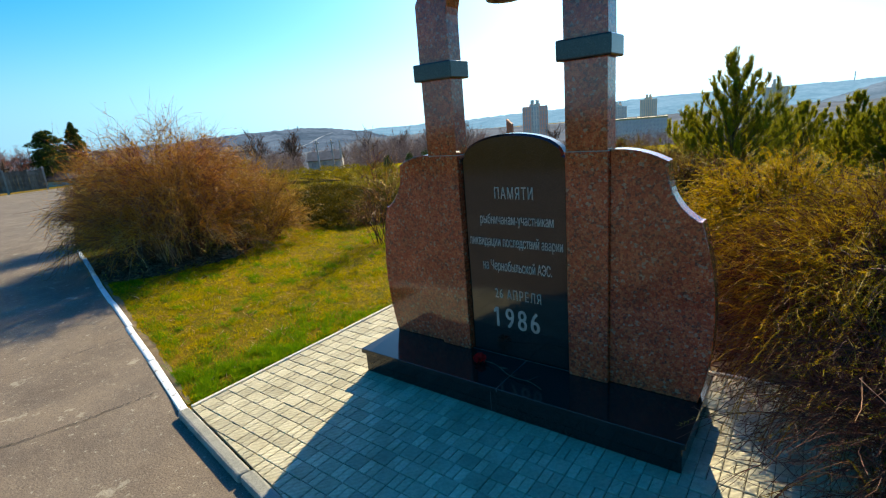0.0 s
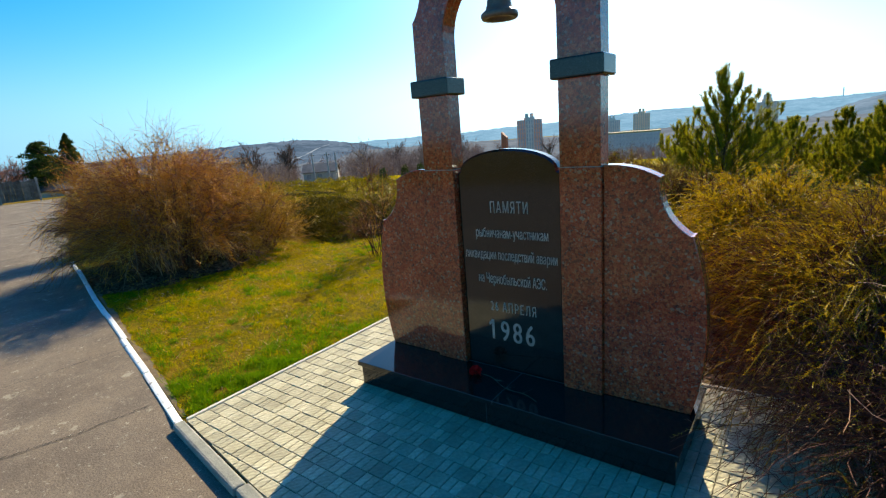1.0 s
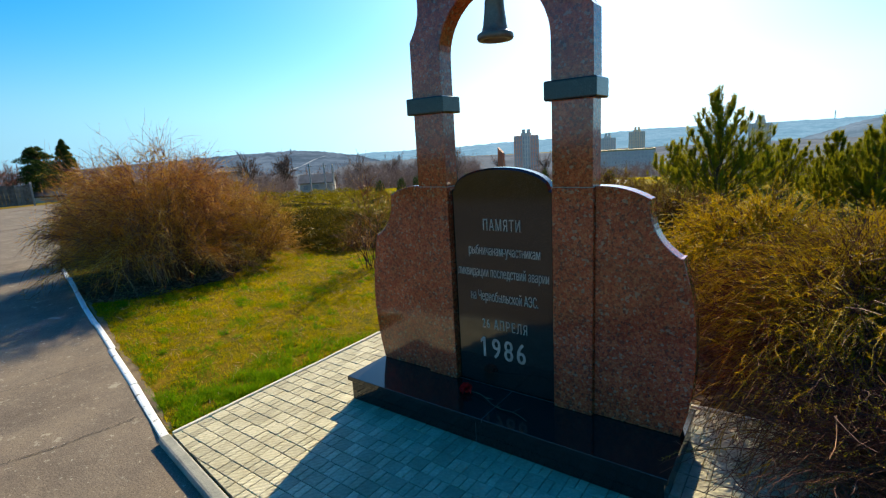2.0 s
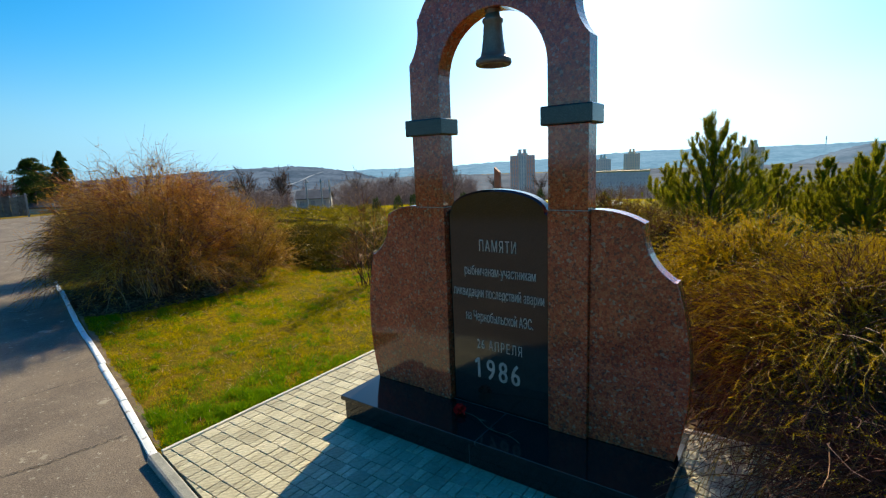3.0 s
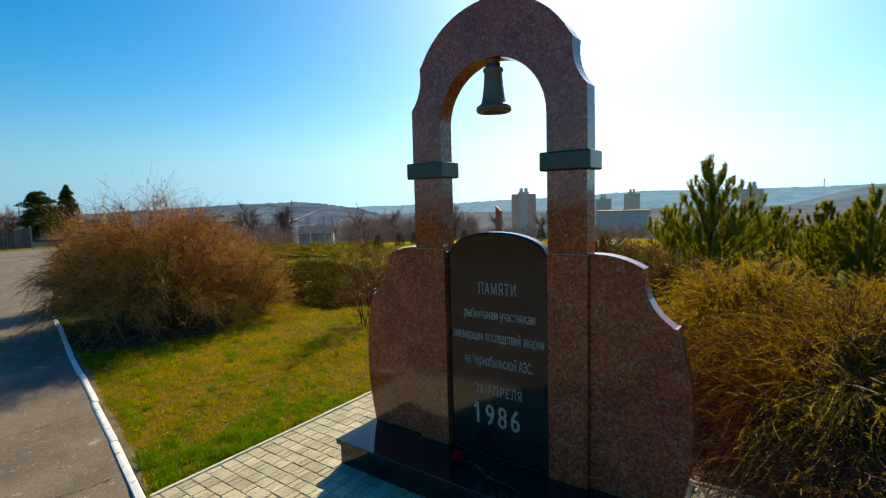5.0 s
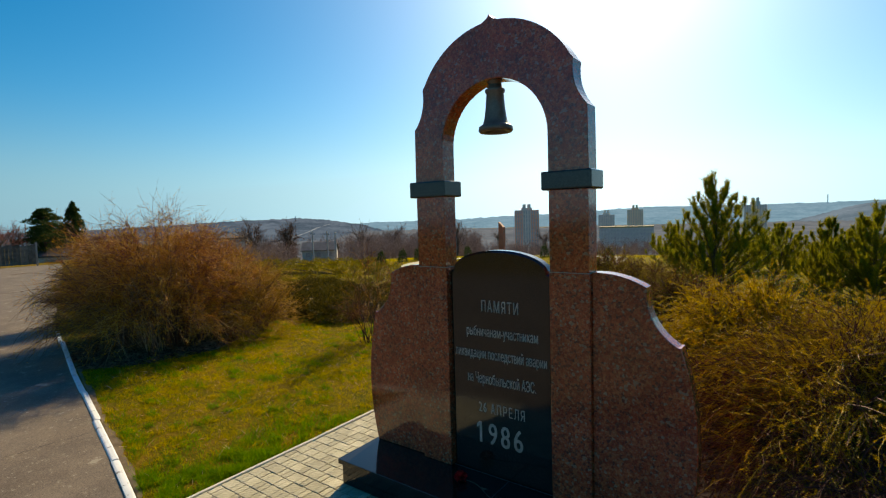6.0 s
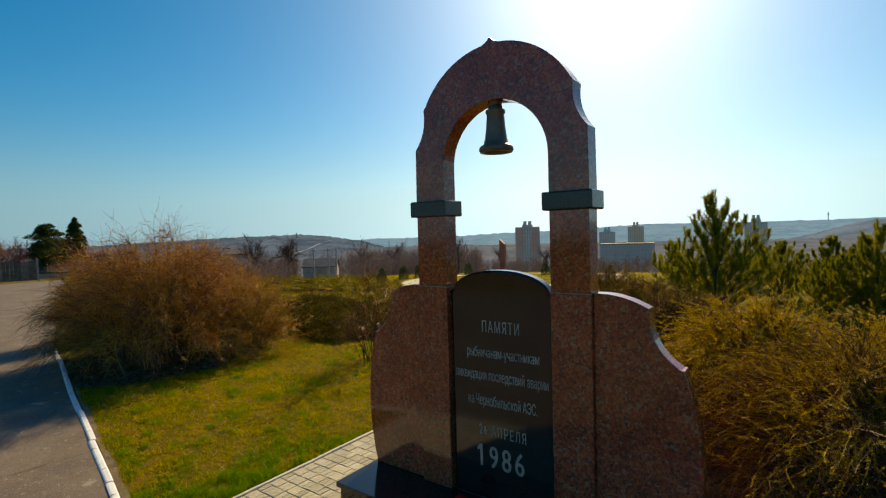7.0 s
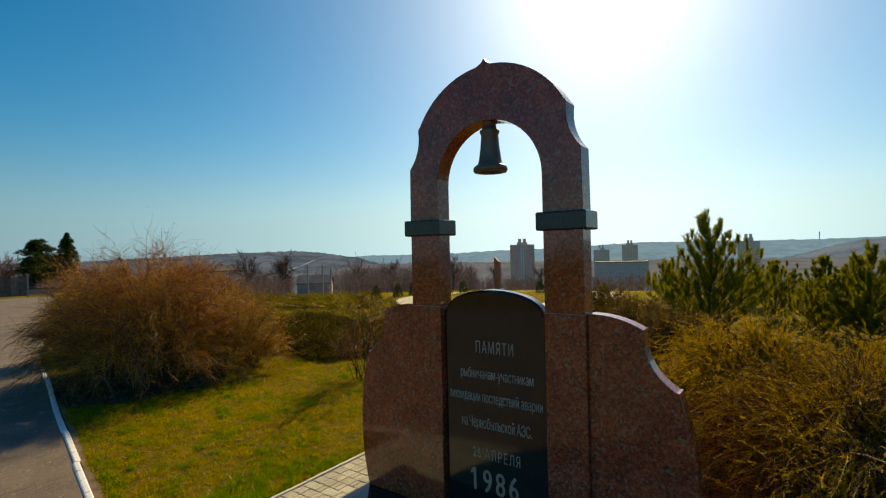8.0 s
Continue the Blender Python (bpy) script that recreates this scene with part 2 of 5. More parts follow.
TWIG_OLIVE = leafy("olive_twigs", [(0.22, (0.0882, 0.0376, 0.018)), (0.4, (0.275, 0.14, 0.012)), (0.56, (0.484, 0.273, 0.01)), (0.86, (0.75, 0.47, 0.1))], 2.2, 0.5, 0.25, 0.15)
TWIG_PURPLE = leafy("purple_brown_twigs", [(0.2, (0.0503, 0.0173, 0.0192)), (0.5, (0.126, 0.0433, 0.032)), (0.85, (0.285, 0.13, 0.048))], 1.8, 0.6, 0.1, 0.1)
TWIG_GREEN = leafy("yellow_green_twigs", [(0.18, (0.0487, 0.0182, 0.014)), (0.38, (0.108, 0.0452, 0.016)), (0.52, (0.216, 0.121, 0.009)), (0.86, (0.519, 0.352, 0.06))], 1.8, 0.6, 0.25, 0.1)
BUD_GREEN = leafy("yellow_green_buds", [(0.2, (0.206, 0.115, 0.002)), (0.55, (0.421, 0.255, 0.003)), (0.85, (0.615, 0.393, 0.008))], 2.0, 0.5, 0.38, 0.1)
BUD_DULL = leafy("dull_olive_buds", [(0.2, (0.12, 0.07, 0.004)), (0.55, (0.24, 0.155, 0.005)), (0.85, (0.42, 0.3, 0.012))], 2.0, 0.5, 0.3, 0.1)
BUD_BROWN = leafy("ochre_buds", [(0.2, (0.341, 0.128, 0.01)), (0.55, (0.534, 0.265, 0.008)), (0.85, (0.641, 0.405, 0.015))], 1.2, 0.55, 0.4, 0.15)
NEEDLE = leafy("pine_needles", [(0.2, (0.0711, 0.0825, 0.006)), (0.5, (0.222, 0.206, 0.008)), (0.8, (0.408, 0.349, 0.015))], 2.5, 0.5, 0.45)
JUNIPER = leafy("juniper_green", [(0.2, (0.022, 0.021, 0.004)), (0.5, (0.0769, 0.0605, 0.005)), (0.8, (0.241, 0.153, 0.01))], 0.8, 0.6, 0.25)
DARK_NEEDLE = leafy("dark_needles", [(0.2, (0.02, 0.035, 0.01)), (0.5, (0.045, 0.07, 0.015)), (0.8, (0.1, 0.13, 0.02))], 0.8, 0.6, 0.2)
BARK = simple("bark", [(0.3, (0.06, 0.04, 0.028)), (0.7, (0.14, 0.1, 0.07))], 12, 0.9, 0.2, 0.6)


# ---- building tools ----
def thing(name, label, category, group="", kind="", at=(0, 0, 0)):
    e = new(name)
    e.location = at
    return tagged(e, label, category, group, kind)


def finish(name, me, mat, parent=None, label="", smooth=False):
    me.materials.append(mat)
    if smooth:
        me.polygons.foreach_set("use_smooth", [True] * len(me.polygons))
    ob = new(name, me)
    ob.parent = parent
    if label:
        ob["label"] = label
    return ob


def part(name, bm, mat, parent=None, label="", smooth=False):
    me = bpy.data.meshes.new(name)
    bmesh.ops.recalc_face_normals(bm, faces=bm.faces)
    bm.to_mesh(me)
    bm.free()
    return finish(name, me, mat, parent, label, smooth)


def np_mesh(name, verts, faces):
    """A mesh out of numpy arrays; faces is (n, 3) or (n, 4)."""
    me = bpy.data.meshes.new(name)
    n, k = faces.shape
    me.vertices.add(len(verts))
    me.vertices.foreach_set("co", np.ascontiguousarray(verts, dtype=np.float32).ravel())
    me.loops.add(n * k)
    me.loops.foreach_set("vertex_index", np.ascontiguousarray(faces, dtype=np.int32).ravel())
    me.polygons.add(n)
    me.polygons.foreach_set("loop_start", np.arange(0, n * k, k, dtype=np.int32))
    me.update(calc_edges=True)
    me.shade_flat()
    return me


def box_bm(x0, x1, y0, y1, z0, z1, bevel=0.0, segs=2):
    bm = bmesh.new()
    bmesh.ops.create_cube(bm, size=1)
    for v in bm.verts:
        v.co = Vector((x0 + (v.co.x + 0.5) * (x1 - x0), y0 + (v.co.y + 0.5) * (y1 - y0), z0 + (v.co.z + 0.5) * (z1 - z0)))
    if bevel:
        bmesh.ops.bevel(bm, geom=bm.edges[:], offset=bevel, segments=segs, affect="EDGES", profile=0.5)
    return bm


def slab_bm(outline, y0, y1, bevel=0.004):
    """A plate standing in the xz plane between y0 and y1, its outline given as (x, z)."""
    bm = bmesh.new()
    f = bm.faces.new([bm.verts.new((x, y0, z)) for x, z in outline])
    out = bmesh.ops.extrude_face_region(bm, geom=[f])
    bmesh.ops.translate(bm, vec=(0, y1 - y0, 0), verts=[v for v in out["geom"] if isinstance(v, bmesh.types.BMVert)])
    bmesh.ops.recalc_face_normals(bm, faces=bm.faces)
    if bevel:
        rim = [e for e in bm.edges if abs(e.verts[0].co.y - e.verts[1].co.y) < 1e-6]
        bmesh.ops.bevel(bm, geom=rim, offset=bevel, segments=1, affect="EDGES")
    return bm


def arc(cx, cz, r, a0, a1, n):
    return [(cx + r * math.cos(radians(a0 + (a1 - a0) * k / n)), cz + r * math.sin(radians(a0 + (a1 - a0) * k / n))) for k in range(n + 1)]


def bend(p, q, sag, n=8):
    """A shallow arc from p to q that bows sideways by sag (to the left of the way)."""
    (x0, z0), (x1, z1) = p, q
    dx, dz = x1 - x0, z1 - z0
    ln = math.hypot(dx, dz)
    return [(x0 + dx * u - dz / ln * sag * 4 * u * (1 - u), z0 + dz * u + dx / ln * sag * 4 * u * (1 - u)) for u in (k / n for k in range(n + 1))]


def lathe_bm(profile, cx, cy, n=32):
    bm = bmesh.new()
    rings = [[bm.verts.new((cx + r * math.cos(2 * math.pi * k / n), cy + r * math.sin(2 * math.pi * k / n), z)) for k in range(n)] for r, z in profile]
    for a, b in zip(rings, rings[1:]):
        for k in range(n):
            bm.faces.new((a[k], a[(k + 1) % n], b[(k + 1) % n], b[k]))
    bm.faces.new(rings[0][::-1])
    bm.faces.new(rings[-1])
    return bm


def tubes(P, R, sides=3):
    """Tapered tubes along many polylines: P is (n, s, 3), R is (n, s). Gives verts and faces."""
    n, s, _ = P.shape
    T = np.gradient(P, axis=1)
    T /= np.linalg.norm(T, axis=2, keepdims=True) + 1e-9
    ref = np.where(np.abs(T[..., 2:3]) > 0.9, np.array([1.0, 0, 0]), np.array([0, 0, 1.0]))
    A = np.cross(T, ref)
    A /= np.linalg.norm(A, axis=2, keepdims=True) + 1e-9
    B = np.cross(T, A)
    ang = np.arange(sides) * 2 * np.pi / sides
    V = P[:, :, None, :] + R[:, :, None, None] * (np.cos(ang)[None, None, :, None] * A[:, :, None, :] + np.sin(ang)[None, None, :, None] * B[:, :, None, :])
    idx = np.arange(n * s * sides).reshape(n, s, sides)
    a, b = idx[:, :-1], idx[:, 1:]
    F = np.stack([a, np.roll(a, -1, axis=2), np.roll(b, -1, axis=2), b], axis=-1).reshape(-1, 4)
    return V.reshape(-1, 3), F


def blades(base, tip, width, rng):
    """Flat pointed blades, one triangle each, from base to tip."""
    n = len(base)
    way = tip - base
    side = np.cross(way, rng.normal(size=(n, 3)))
    side *= (width / (np.linalg.norm(side, axis=1) + 1e-9))[:, None] if not np.isscalar(width) else width / (np.linalg.norm(side, axis=1, keepdims=True) + 1e-9)
    V = np.stack([base - side * 0.5, base + side * 0.5, tip], axis=1).reshape(-1, 3)
    return V, np.arange(3 * n).reshape(n, 3)


def join(chunks):
    vs, fs, k = [], [], 0
    for v, f in chunks:
        vs.append(v)
        fs.append(f + k)
        k += len(v)
    return np.concatenate(vs), np.concatenate(fs)


# ---- ground, road and kerbs ----
CORNER = (-1.55, -1.13)


def edge_y(x):
    """Where the road's edge runs."""
    return CORNER[1] - np.where(x < CORNER[0], 0.222, 0.14) * (x - CORNER[0]) - 0.07 * np.minimum(x + 8.0, 0)


def land(x, y):
    """Height of the land beyond the road's edge: level near by, falling away into the valley."""
    r = np.hypot(x, y)
    az = np.degrees(np.arctan2(x, y))
    w = np.clip((az + 70) / 14, 0, 1) * np.clip((60 - az) / 20, 0, 1)
    w = w * w * (3 - 2 * w)
    fall = np.interp(r, [0, 13, 17, 22, 30, 60, 120, 370, 800, 1500, 5000], [0, 0, -0.1, -0.42, -1.1, -3.7, -9, -30, -44, -48, -48])
    return fall * w + (1 - w) * np.interp(r, [0, 11, 30, 60, 90, 300, 1500, 5000], [0, 0, -0.45, -1.5, -2.5, -10, -40, -48])


def ground():
    s = np.linspace(-1, 1, 141)
    xs = np.sinh(s * 7.6) / np.sinh(7.6) * 4200 - 1.5
    v = np.concatenate([-np.sinh(np.linspace(1, 0, 30) * 7.6) / np.sinh(7.6) * 4200 - 0.0, [0.002], np.sinh(np.linspace(0, 1, 80)[1:] * 7.6) / np.sinh(7.6) * 4200])
    X, Vv = np.meshgrid(xs, v, indexing="ij")
    Y = edge_y(np.clip(X, -60, 8)) + Vv
    Z = np.where(Vv <= 0, -0.14 + land(X, np.maximum(Y, edge_y(np.clip(X, -60, 8)))), -0.025 + land(X, Y))
    nx, nv = X.shape
    i = np.arange(nx * nv).reshape(nx, nv)
    F = np.stack([i[:-1, :-1], i[1:, :-1], i[1:, 1:], i[:-1, 1:]], -1).reshape(-1, 4)
    ob = finish("ground", np_mesh("ground", np.stack([X, Y, Z], -1).reshape(-1, 3), F), TURF, None, smooth=False)
    return tagged(ob, "grassy ground of dry and green turf", "ground", kind="structure")


def road_z(x):
    return -0.025 - 0.012 * min(1.0, max(0.0, (x + 1.78) / 0.25))


def road():
    xs = np.concatenate([np.linspace(-39.5, -8, 46), np.linspace(-7.5, 9, 56)])
    bm = bmesh.new()
    rows = []
    for x in xs:
        e = float(edge_y(np.array(x)))
        rows.append([bm.verts.new((x, e - 0.02 - d, float(land(np.array(x), np.array(e))) + road_z(x) + 0.001 * math.sin(x * 1.7 + d) * min(d, 1))) for d in (0, 0.3, 0.8, 1.5, 2.4, 3.6, 5.0, 7.0, 9.0)])
    for a, b in zip(rows, rows[1:]):
        for k in range(8):
            bm.faces.new((a[k], b[k], b[k + 1], a[k + 1]))
    return tagged(part("road", bm, ASPHALT, None, smooth=True), "worn grey-brown asphalt road with cracks", "road", kind="structure")


ground()
road_ob = road()


def crack(points, width, seed):
    rng = random.Random(seed)
    bm = bmesh.new()
    pts = []
    for (x0, y0), (x1, y1) in zip(points, points[1:]):
        for k in range(24):
            u = k / 24
            pts.append((x0 + (x1 - x0) * u + rng.uniform(-0.012, 0.012), y0 + (y1 - y0) * u + rng.uniform(-0.012, 0.012)))
    prev = None
    for k, (x, y) in enumerate(pts):
        w = width * rng.uniform(0.3, 1.1)
        z = road_z(x) + 0.005
        row = (bm.verts.new((x - w, y, z)), bm.verts.new((x + w, y, z)))
        if prev:
            bm.faces.new((prev[0], prev[1], row[1], row[0]))
        prev = row
    return part("crack", bm, CRACK, road_ob, "dark crack in the asphalt")


crack([(-1.96, -1.13), (-2.02, -1.5), (-2.15, -1.9), (-2.2, -2.6)], 0.005, 1)
crack([(-3.16, -0.87), (-3.2, -1.3), (-3.3, -1.9), (-3.2, -2.6)], 0.004, 2)


def kerb_run(name, label, p, q, width, z0, z1, length, mat, bevel, gap=0.006, wobble=0.0, seed=0):
    """A line of kerb stones from p to q, each one a part."""
    rng = random.Random(seed)
    top = thing(name, label, "kerb", kind="structure")
    total = math.hypot(q[0] - p[0], q[1] - p[1])
    ang = math.degrees(math.atan2(q[1] - p[1], q[0] - p[0]))
    count = max(1, round(total / length))
    step = total / count
    for k in range(count):
        bm = box_bm(gap / 2, step - gap / 2, -width / 2, width / 2, z0, z1, bevel)
        if wobble:
            for v in bm.verts:
                v.co += Vector((0, rng.uniform(-wobble, wobble), rng.uniform(-wobble, wobble)))
        ob = part("kerb_stone", bm, mat, top)
        u = k * step / total
        ob.matrix_basis = pose(p[0] + (q[0] - p[0]) * u, p[1] + (q[1] - p[1]) * u + rng.uniform(-4, 4) * wobble, float(land(np.array(p[0] + (q[0] - p[0]) * (u + 0.5 * step / total)), np.array(p[1] + (q[1] - p[1]) * (u + 0.5 * step / total)))) + rng.uniform(-wobble, wobble), 0, 0, ang + rng.uniform(-1, 1) * wobble * 400)
    return top


kerb_run("kerb_white", "whitewashed chipped kerb along the lawn", CORNER, (-8.0, float(edge_y(np.array(-8.0)))), 0.05, -0.12, -0.012, 0.95, WHITEWASH, 0.012, 0.008, 0.0022, 3)
kerb_run("kerb_grey", "plain grey concrete kerb before the paving", (CORNER[0], CORNER[1] - 0.005), (3.4, float(edge_y(np.array(3.4))) - 0.005), 0.066, -0.12, 0.004, 0.9, CONCRETE, 0.014, 0.004, 0.001, 4)
PAVE_BACK, PAVE_RIGHT = 0.615, 1.52
kerb_run("edging_side", "thin cream concrete edging of the paving", (-1.529, -1.1), (-1.529, PAVE_BACK + 0.014), 0.022, -0.1, 0.008, 0.6, CREAM_EDGE, 0.003, 0.002, 0.001, 5)
kerb_run("edging_back", "thin cream concrete edging behind the monument", (-1.52, PAVE_BACK + 0.02), (PAVE_RIGHT, PAVE_BACK + 0.02), 0.022, -0.1, 0.008, 0.6, CREAM_EDGE, 0.003, 0.002, 0.001, 6)
kerb_run("edging_right", "thin cream concrete edging beside the yellow shrubs", (PAVE_RIGHT + 0.02, float(edge_y(np.array(PAVE_RIGHT))) + 0.05), (PAVE_RIGHT + 0.02, PAVE_BACK + 0.02), 0.022, -0.1, 0.008, 0.6, CREAM_EDGE, 0.003, 0.002, 0.001, 7)


def paving_bed():
    bm = bmesh.new()
    a = [(x, float(edge_y(np.array(x))) + 0.03) for x in (-1.52, 0, PAVE_RIGHT)]
    vs = [bm.verts.new((x, y, -0.009)) for x, y in a + [(PAVE_RIGHT, PAVE_BACK), (-1.52, PAVE_BACK)]]
    bm.faces.new(vs)
    return tagged(part("pavement", bm, JOINT, None), "cream embossed paving stones with dark joints", "paving", kind="structure")


pavement = paving_bed()

# ---- the monument ----
HB = 0.155            # top of the plinth
COL_IN, COL_OUT = 0.305, 0.505
DEEP = 0.11           # depth of the arch
monument = thing("monument", "polished red and black granite memorial with arch and bell", "monument")
plinth = part("plinth", box_bm(-0.905, 0.905, -0.285, 0.3, 0, HB - 0.028, 0.004), BLACK_GRANITE, monument, "polished black granite plinth")
for x0, x1 in ((-0.92, 0.045), (0.049, 0.92)):
    part("plinth_slab", box_bm(x0, x1, -0.303, 0.315, HB - 0.028, HB, 0.002), BLACK_GRANITE, monument, "polished black granite plinth slab")
part("joint", box_bm(0.0452, 0.0488, -0.3025, 0.02, HB - 0.02, HB + 0.0005), MORTAR, monument, "grey mortar joint")
part("joint", box_bm(-0.0015, 0.0015, -0.2856, -0.28, 0.004, HB - 0.03), MORTAR, monument, "grey mortar joint")
part("joint", box_bm(-0.9, 0.9, -0.2868, -0.27, HB - 0.031, HB - 0.0275), MORTAR, monument, "grey mortar joint")

SLAB_Y = (0.03, 0.1)
tablet_outline = [(-0.302, HB), (0.302, HB), (0.302, 1.268), (0.285, 1.274)] + [(0.285 * math.cos(radians(a)), 1.274 + 0.112 * math.sin(radians(a))) for a in range(6, 175, 6)] + [(-0.285, 1.274), (-0.302, 1.268)]
tablet = part("tablet", slab_bm(tablet_outline, *SLAB_Y, 0.011), TABLET_GRANITE, monument, "polished black granite tablet with a Cyrillic inscription")
part("joint", box_bm(-0.302, 0.302, 0.024, 0.0295, HB - 0.001, HB + 0.0018), MORTAR, monument, "grey mortar joint")


def wing(side):
    right = [(0.505, HB), (0.9, HB)] + bend((0.9, HB), (0.885, 0.985), -0.058, 14)[1:] + bend((0.872, 0.985), (0.748, 1.205), 0.034, 10) + [(0.746, 1.236)] + bend((0.746, 1.236), (0.505, 1.292), -0.018, 8)[1:]
    pts = right if side > 0 else [(-x, z) for x, z in right[::-1]]
    return part("wing", slab_bm(pts, 0.025, 0.11, 0.004), RED_GRANITE, monument, "polished red granite side wing with a curved edge")


wing(1)
wing(-1)
for s in (1, -1):
    a, b = sorted((s * COL_IN, s * COL_OUT))
    part("pillar", box_bm(a, b, 0, 0.13, HB, 1.288, 0.004), RED_GRANITE, monument, "polished red granite pillar")
    part("pillar_top", box_bm(a + 0.003, b - 0.003, 0.002, DEEP, 1.29, 1.69, 0.003), RED_GRANITE, monument, "polished red granite pillar")
    part("band", box_bm(a - 0.022, b + 0.022, -0.03, DEEP + 0.03, 1.68, 1.768, 0.008, 3), BAND_GRANITE, monument, "dark green-black granite band")
    part("joint", box_bm(a + 0.002, b - 0.002, 0.001, DEEP, 1.2872, 1.2908), PALE_MORTAR, monument, "pale mortar joint")


def arch():
    zc, ro = 2.063, 0.482
    half = [(COL_OUT, 1.75), (COL_OUT - 0.004, 2.06)] + bend((COL_OUT - 0.004, 2.06), (0.437, 2.275), 0.026, 8)[1:] + [(0.428, 2.29)]
    a0 = math.degrees(math.atan2(2.285 - zc, 0.42))
    half += [(ro * math.cos(radians(a)), zc + ro * math.sin(radians(a))) for a in np.linspace(a0, 84, 16)]
    half += [(0.03, 2.551), (0.014, 2.561)]
    outer = half + [(0, 2.578)] + [(-x, z) for x, z in half[::-1]]
    inner = [(-COL_IN - 0.002, 1.75)] + [(-(COL_IN + 0.002) * math.cos(radians(a)), 1.955 + 0.305 * math.sin(radians(a))) for a in range(0, 181, 6)] + [(COL_IN + 0.002, 1.75)]
    return part("arch", slab_bm(outer + inner, 0.0, DEEP, 0.004), RED_GRANITE, monument, "polished red granite arch with a pointed crest")


arch()
DROP = 0.03
bell = part("bell", lathe_bm([(r, z - DROP) for r, z in ((0.0, 2.045), (0.055, 2.045), (0.058, 2.032), (0.084, 2.03), (0.09, 2.04), (0.088, 2.056), (0.078, 2.064), (0.066, 2.072), (0.058, 2.1), (0.05, 2.16), (0.045, 2.225), (0.05, 2.232), (0.052, 2.24), (0.05, 2.248), (0.04, 2.252), (0.036, 2.27), (0.0, 2.272))], -0.005, 0.06, 36), BRONZE, monument, "dark bronze bell with a flared lip", True)
part("hanger", lathe_bm([(0.036, 2.27 - DROP), (0.034, 2.25), (0.04, 2.256), (0.04, 2.266), (0.0, 2.267)], -0.005, 0.06, 16), BRONZE, bell, "", True)


def outlines(text, spread):
    """The closed outlines of a text in the built-in font."""
    cu = bpy.data.curves.new("letter", "FONT")
    cu.body, cu.size, cu.space_character, cu.fill_mode = text, 1.0, spread, "NONE"
    tmp = bpy.data.objects.new("letter", cu)
    scene.collection.objects.link(tmp)
    loops = []
    for sp in tmp.to_curve(bpy.context.evaluated_depsgraph_get()).splines:
        pts, loop = sp.bezier_points, []
        for k in range(len(pts)):
            a, b = pts[k], pts[(k + 1) % len(pts)]
            for p in geometry.interpolate_bezier(a.co, a.handle_right, b.handle_left, b.co, 4)[:-1]:
                if not loop or (p.to_2d() - loop[-1]).length > 1e-4:
                    loop.append(p.to_2d())
        if len(loop) > 1 and (loop[0] - loop[-1]).length < 1e-4:
            loop.pop()
        if len(loop) > 2:
            loops.append(loop)
    tmp.to_curve_clear()
    bpy.data.objects.remove(tmp)
    return loops


GLYPHS = {}


def glyph(ch):
    """One letter as points and triangles; strokes that overlap count as one."""
    if ch in GLYPHS:
        return GLYPHS[ch]
    loops = outlines(ch, 1.0)
    if ch == "1":      # the font's figure is a bare bar: give it its flag
        flag = [Vector(p) for p in ((0.06, 0.47), (0.06, 0.57), (0.2, 0.682), (0.3, 0.682), (0.3, 0.58), (0.2, 0.55))]
        turn = sum(a.cross(b) for a, b in zip(loops[0], loops[0][1:] + loops[0][:1]))
        mine = sum(a.cross(b) for a, b in zip(flag, flag[1:] + flag[:1]))
        loops.append(flag if turn * mine > 0 else flag[::-1])
    vs, es = [], []
    for loop in loops:
        es += [(len(vs) + k, len(vs) + (k + 1) % len(loop)) for k in range(len(loop))]
        vs += loop
    V, _, F, *_ = geometry.delaunay_2d_cdt(vs, es, [], 0, 1e-6)
    A = np.array([vs[a] for a, b in es])
    B = np.array([vs[b] for a, b in es])
    keep = []
    for f in F:
        px, py = (V[f[0]] + V[f[1]] + V[f[2]]) / 3
        cross = (A[:, 1] > py) != (B[:, 1] > py)
        dy = np.where(cross, B[:, 1] - A[:, 1], 1.0)
        right = cross & (px < (B[:, 0] - A[:, 0]) * (py - A[:, 1]) / dy + A[:, 0])
        if np.sum(np.where(right, np.sign(B[:, 1] - A[:, 1]), 0)) != 0:
            keep.append(f)
    GLYPHS[ch] = (np.array([(p.x, p.y) for p in V]), np.array(keep))
    return GLYPHS[ch]


def inscription(text, x0, x1, base, cap, spread=1.0):
    """One engraved line of single letters, from x0 to x1, standing on base, its capitals cap high."""
    whole = [p.x for loop in outlines(text, spread) for p in loop]
    lo, hi = min(whole), max(whole)
    for k, ch in enumerate(text):
        if ch == " ":
            continue
        co, tri = glyph(ch)
        x = co[:, 0] - co[:, 0].max() + max(p.x for loop in outlines(text[:k + 1], spread) for p in loop)
        out = np.stack([x0 + (x - lo) / (hi - lo) * (x1 - x0), np.full(len(co), SLAB_Y[0] - 0.0012), base + co[:, 1] * cap / 0.72], -1)
        bold = (x1 - x0) / (hi - lo) * 0.02
        twin = out + np.array([bold, -0.0004, 0])
        fat = np_mesh("letter", np.concatenate([out - np.array([bold, 0, 0]), twin]), np.concatenate([tri, tri + len(out)]))
        finish("letter", fat, LETTER, tablet)


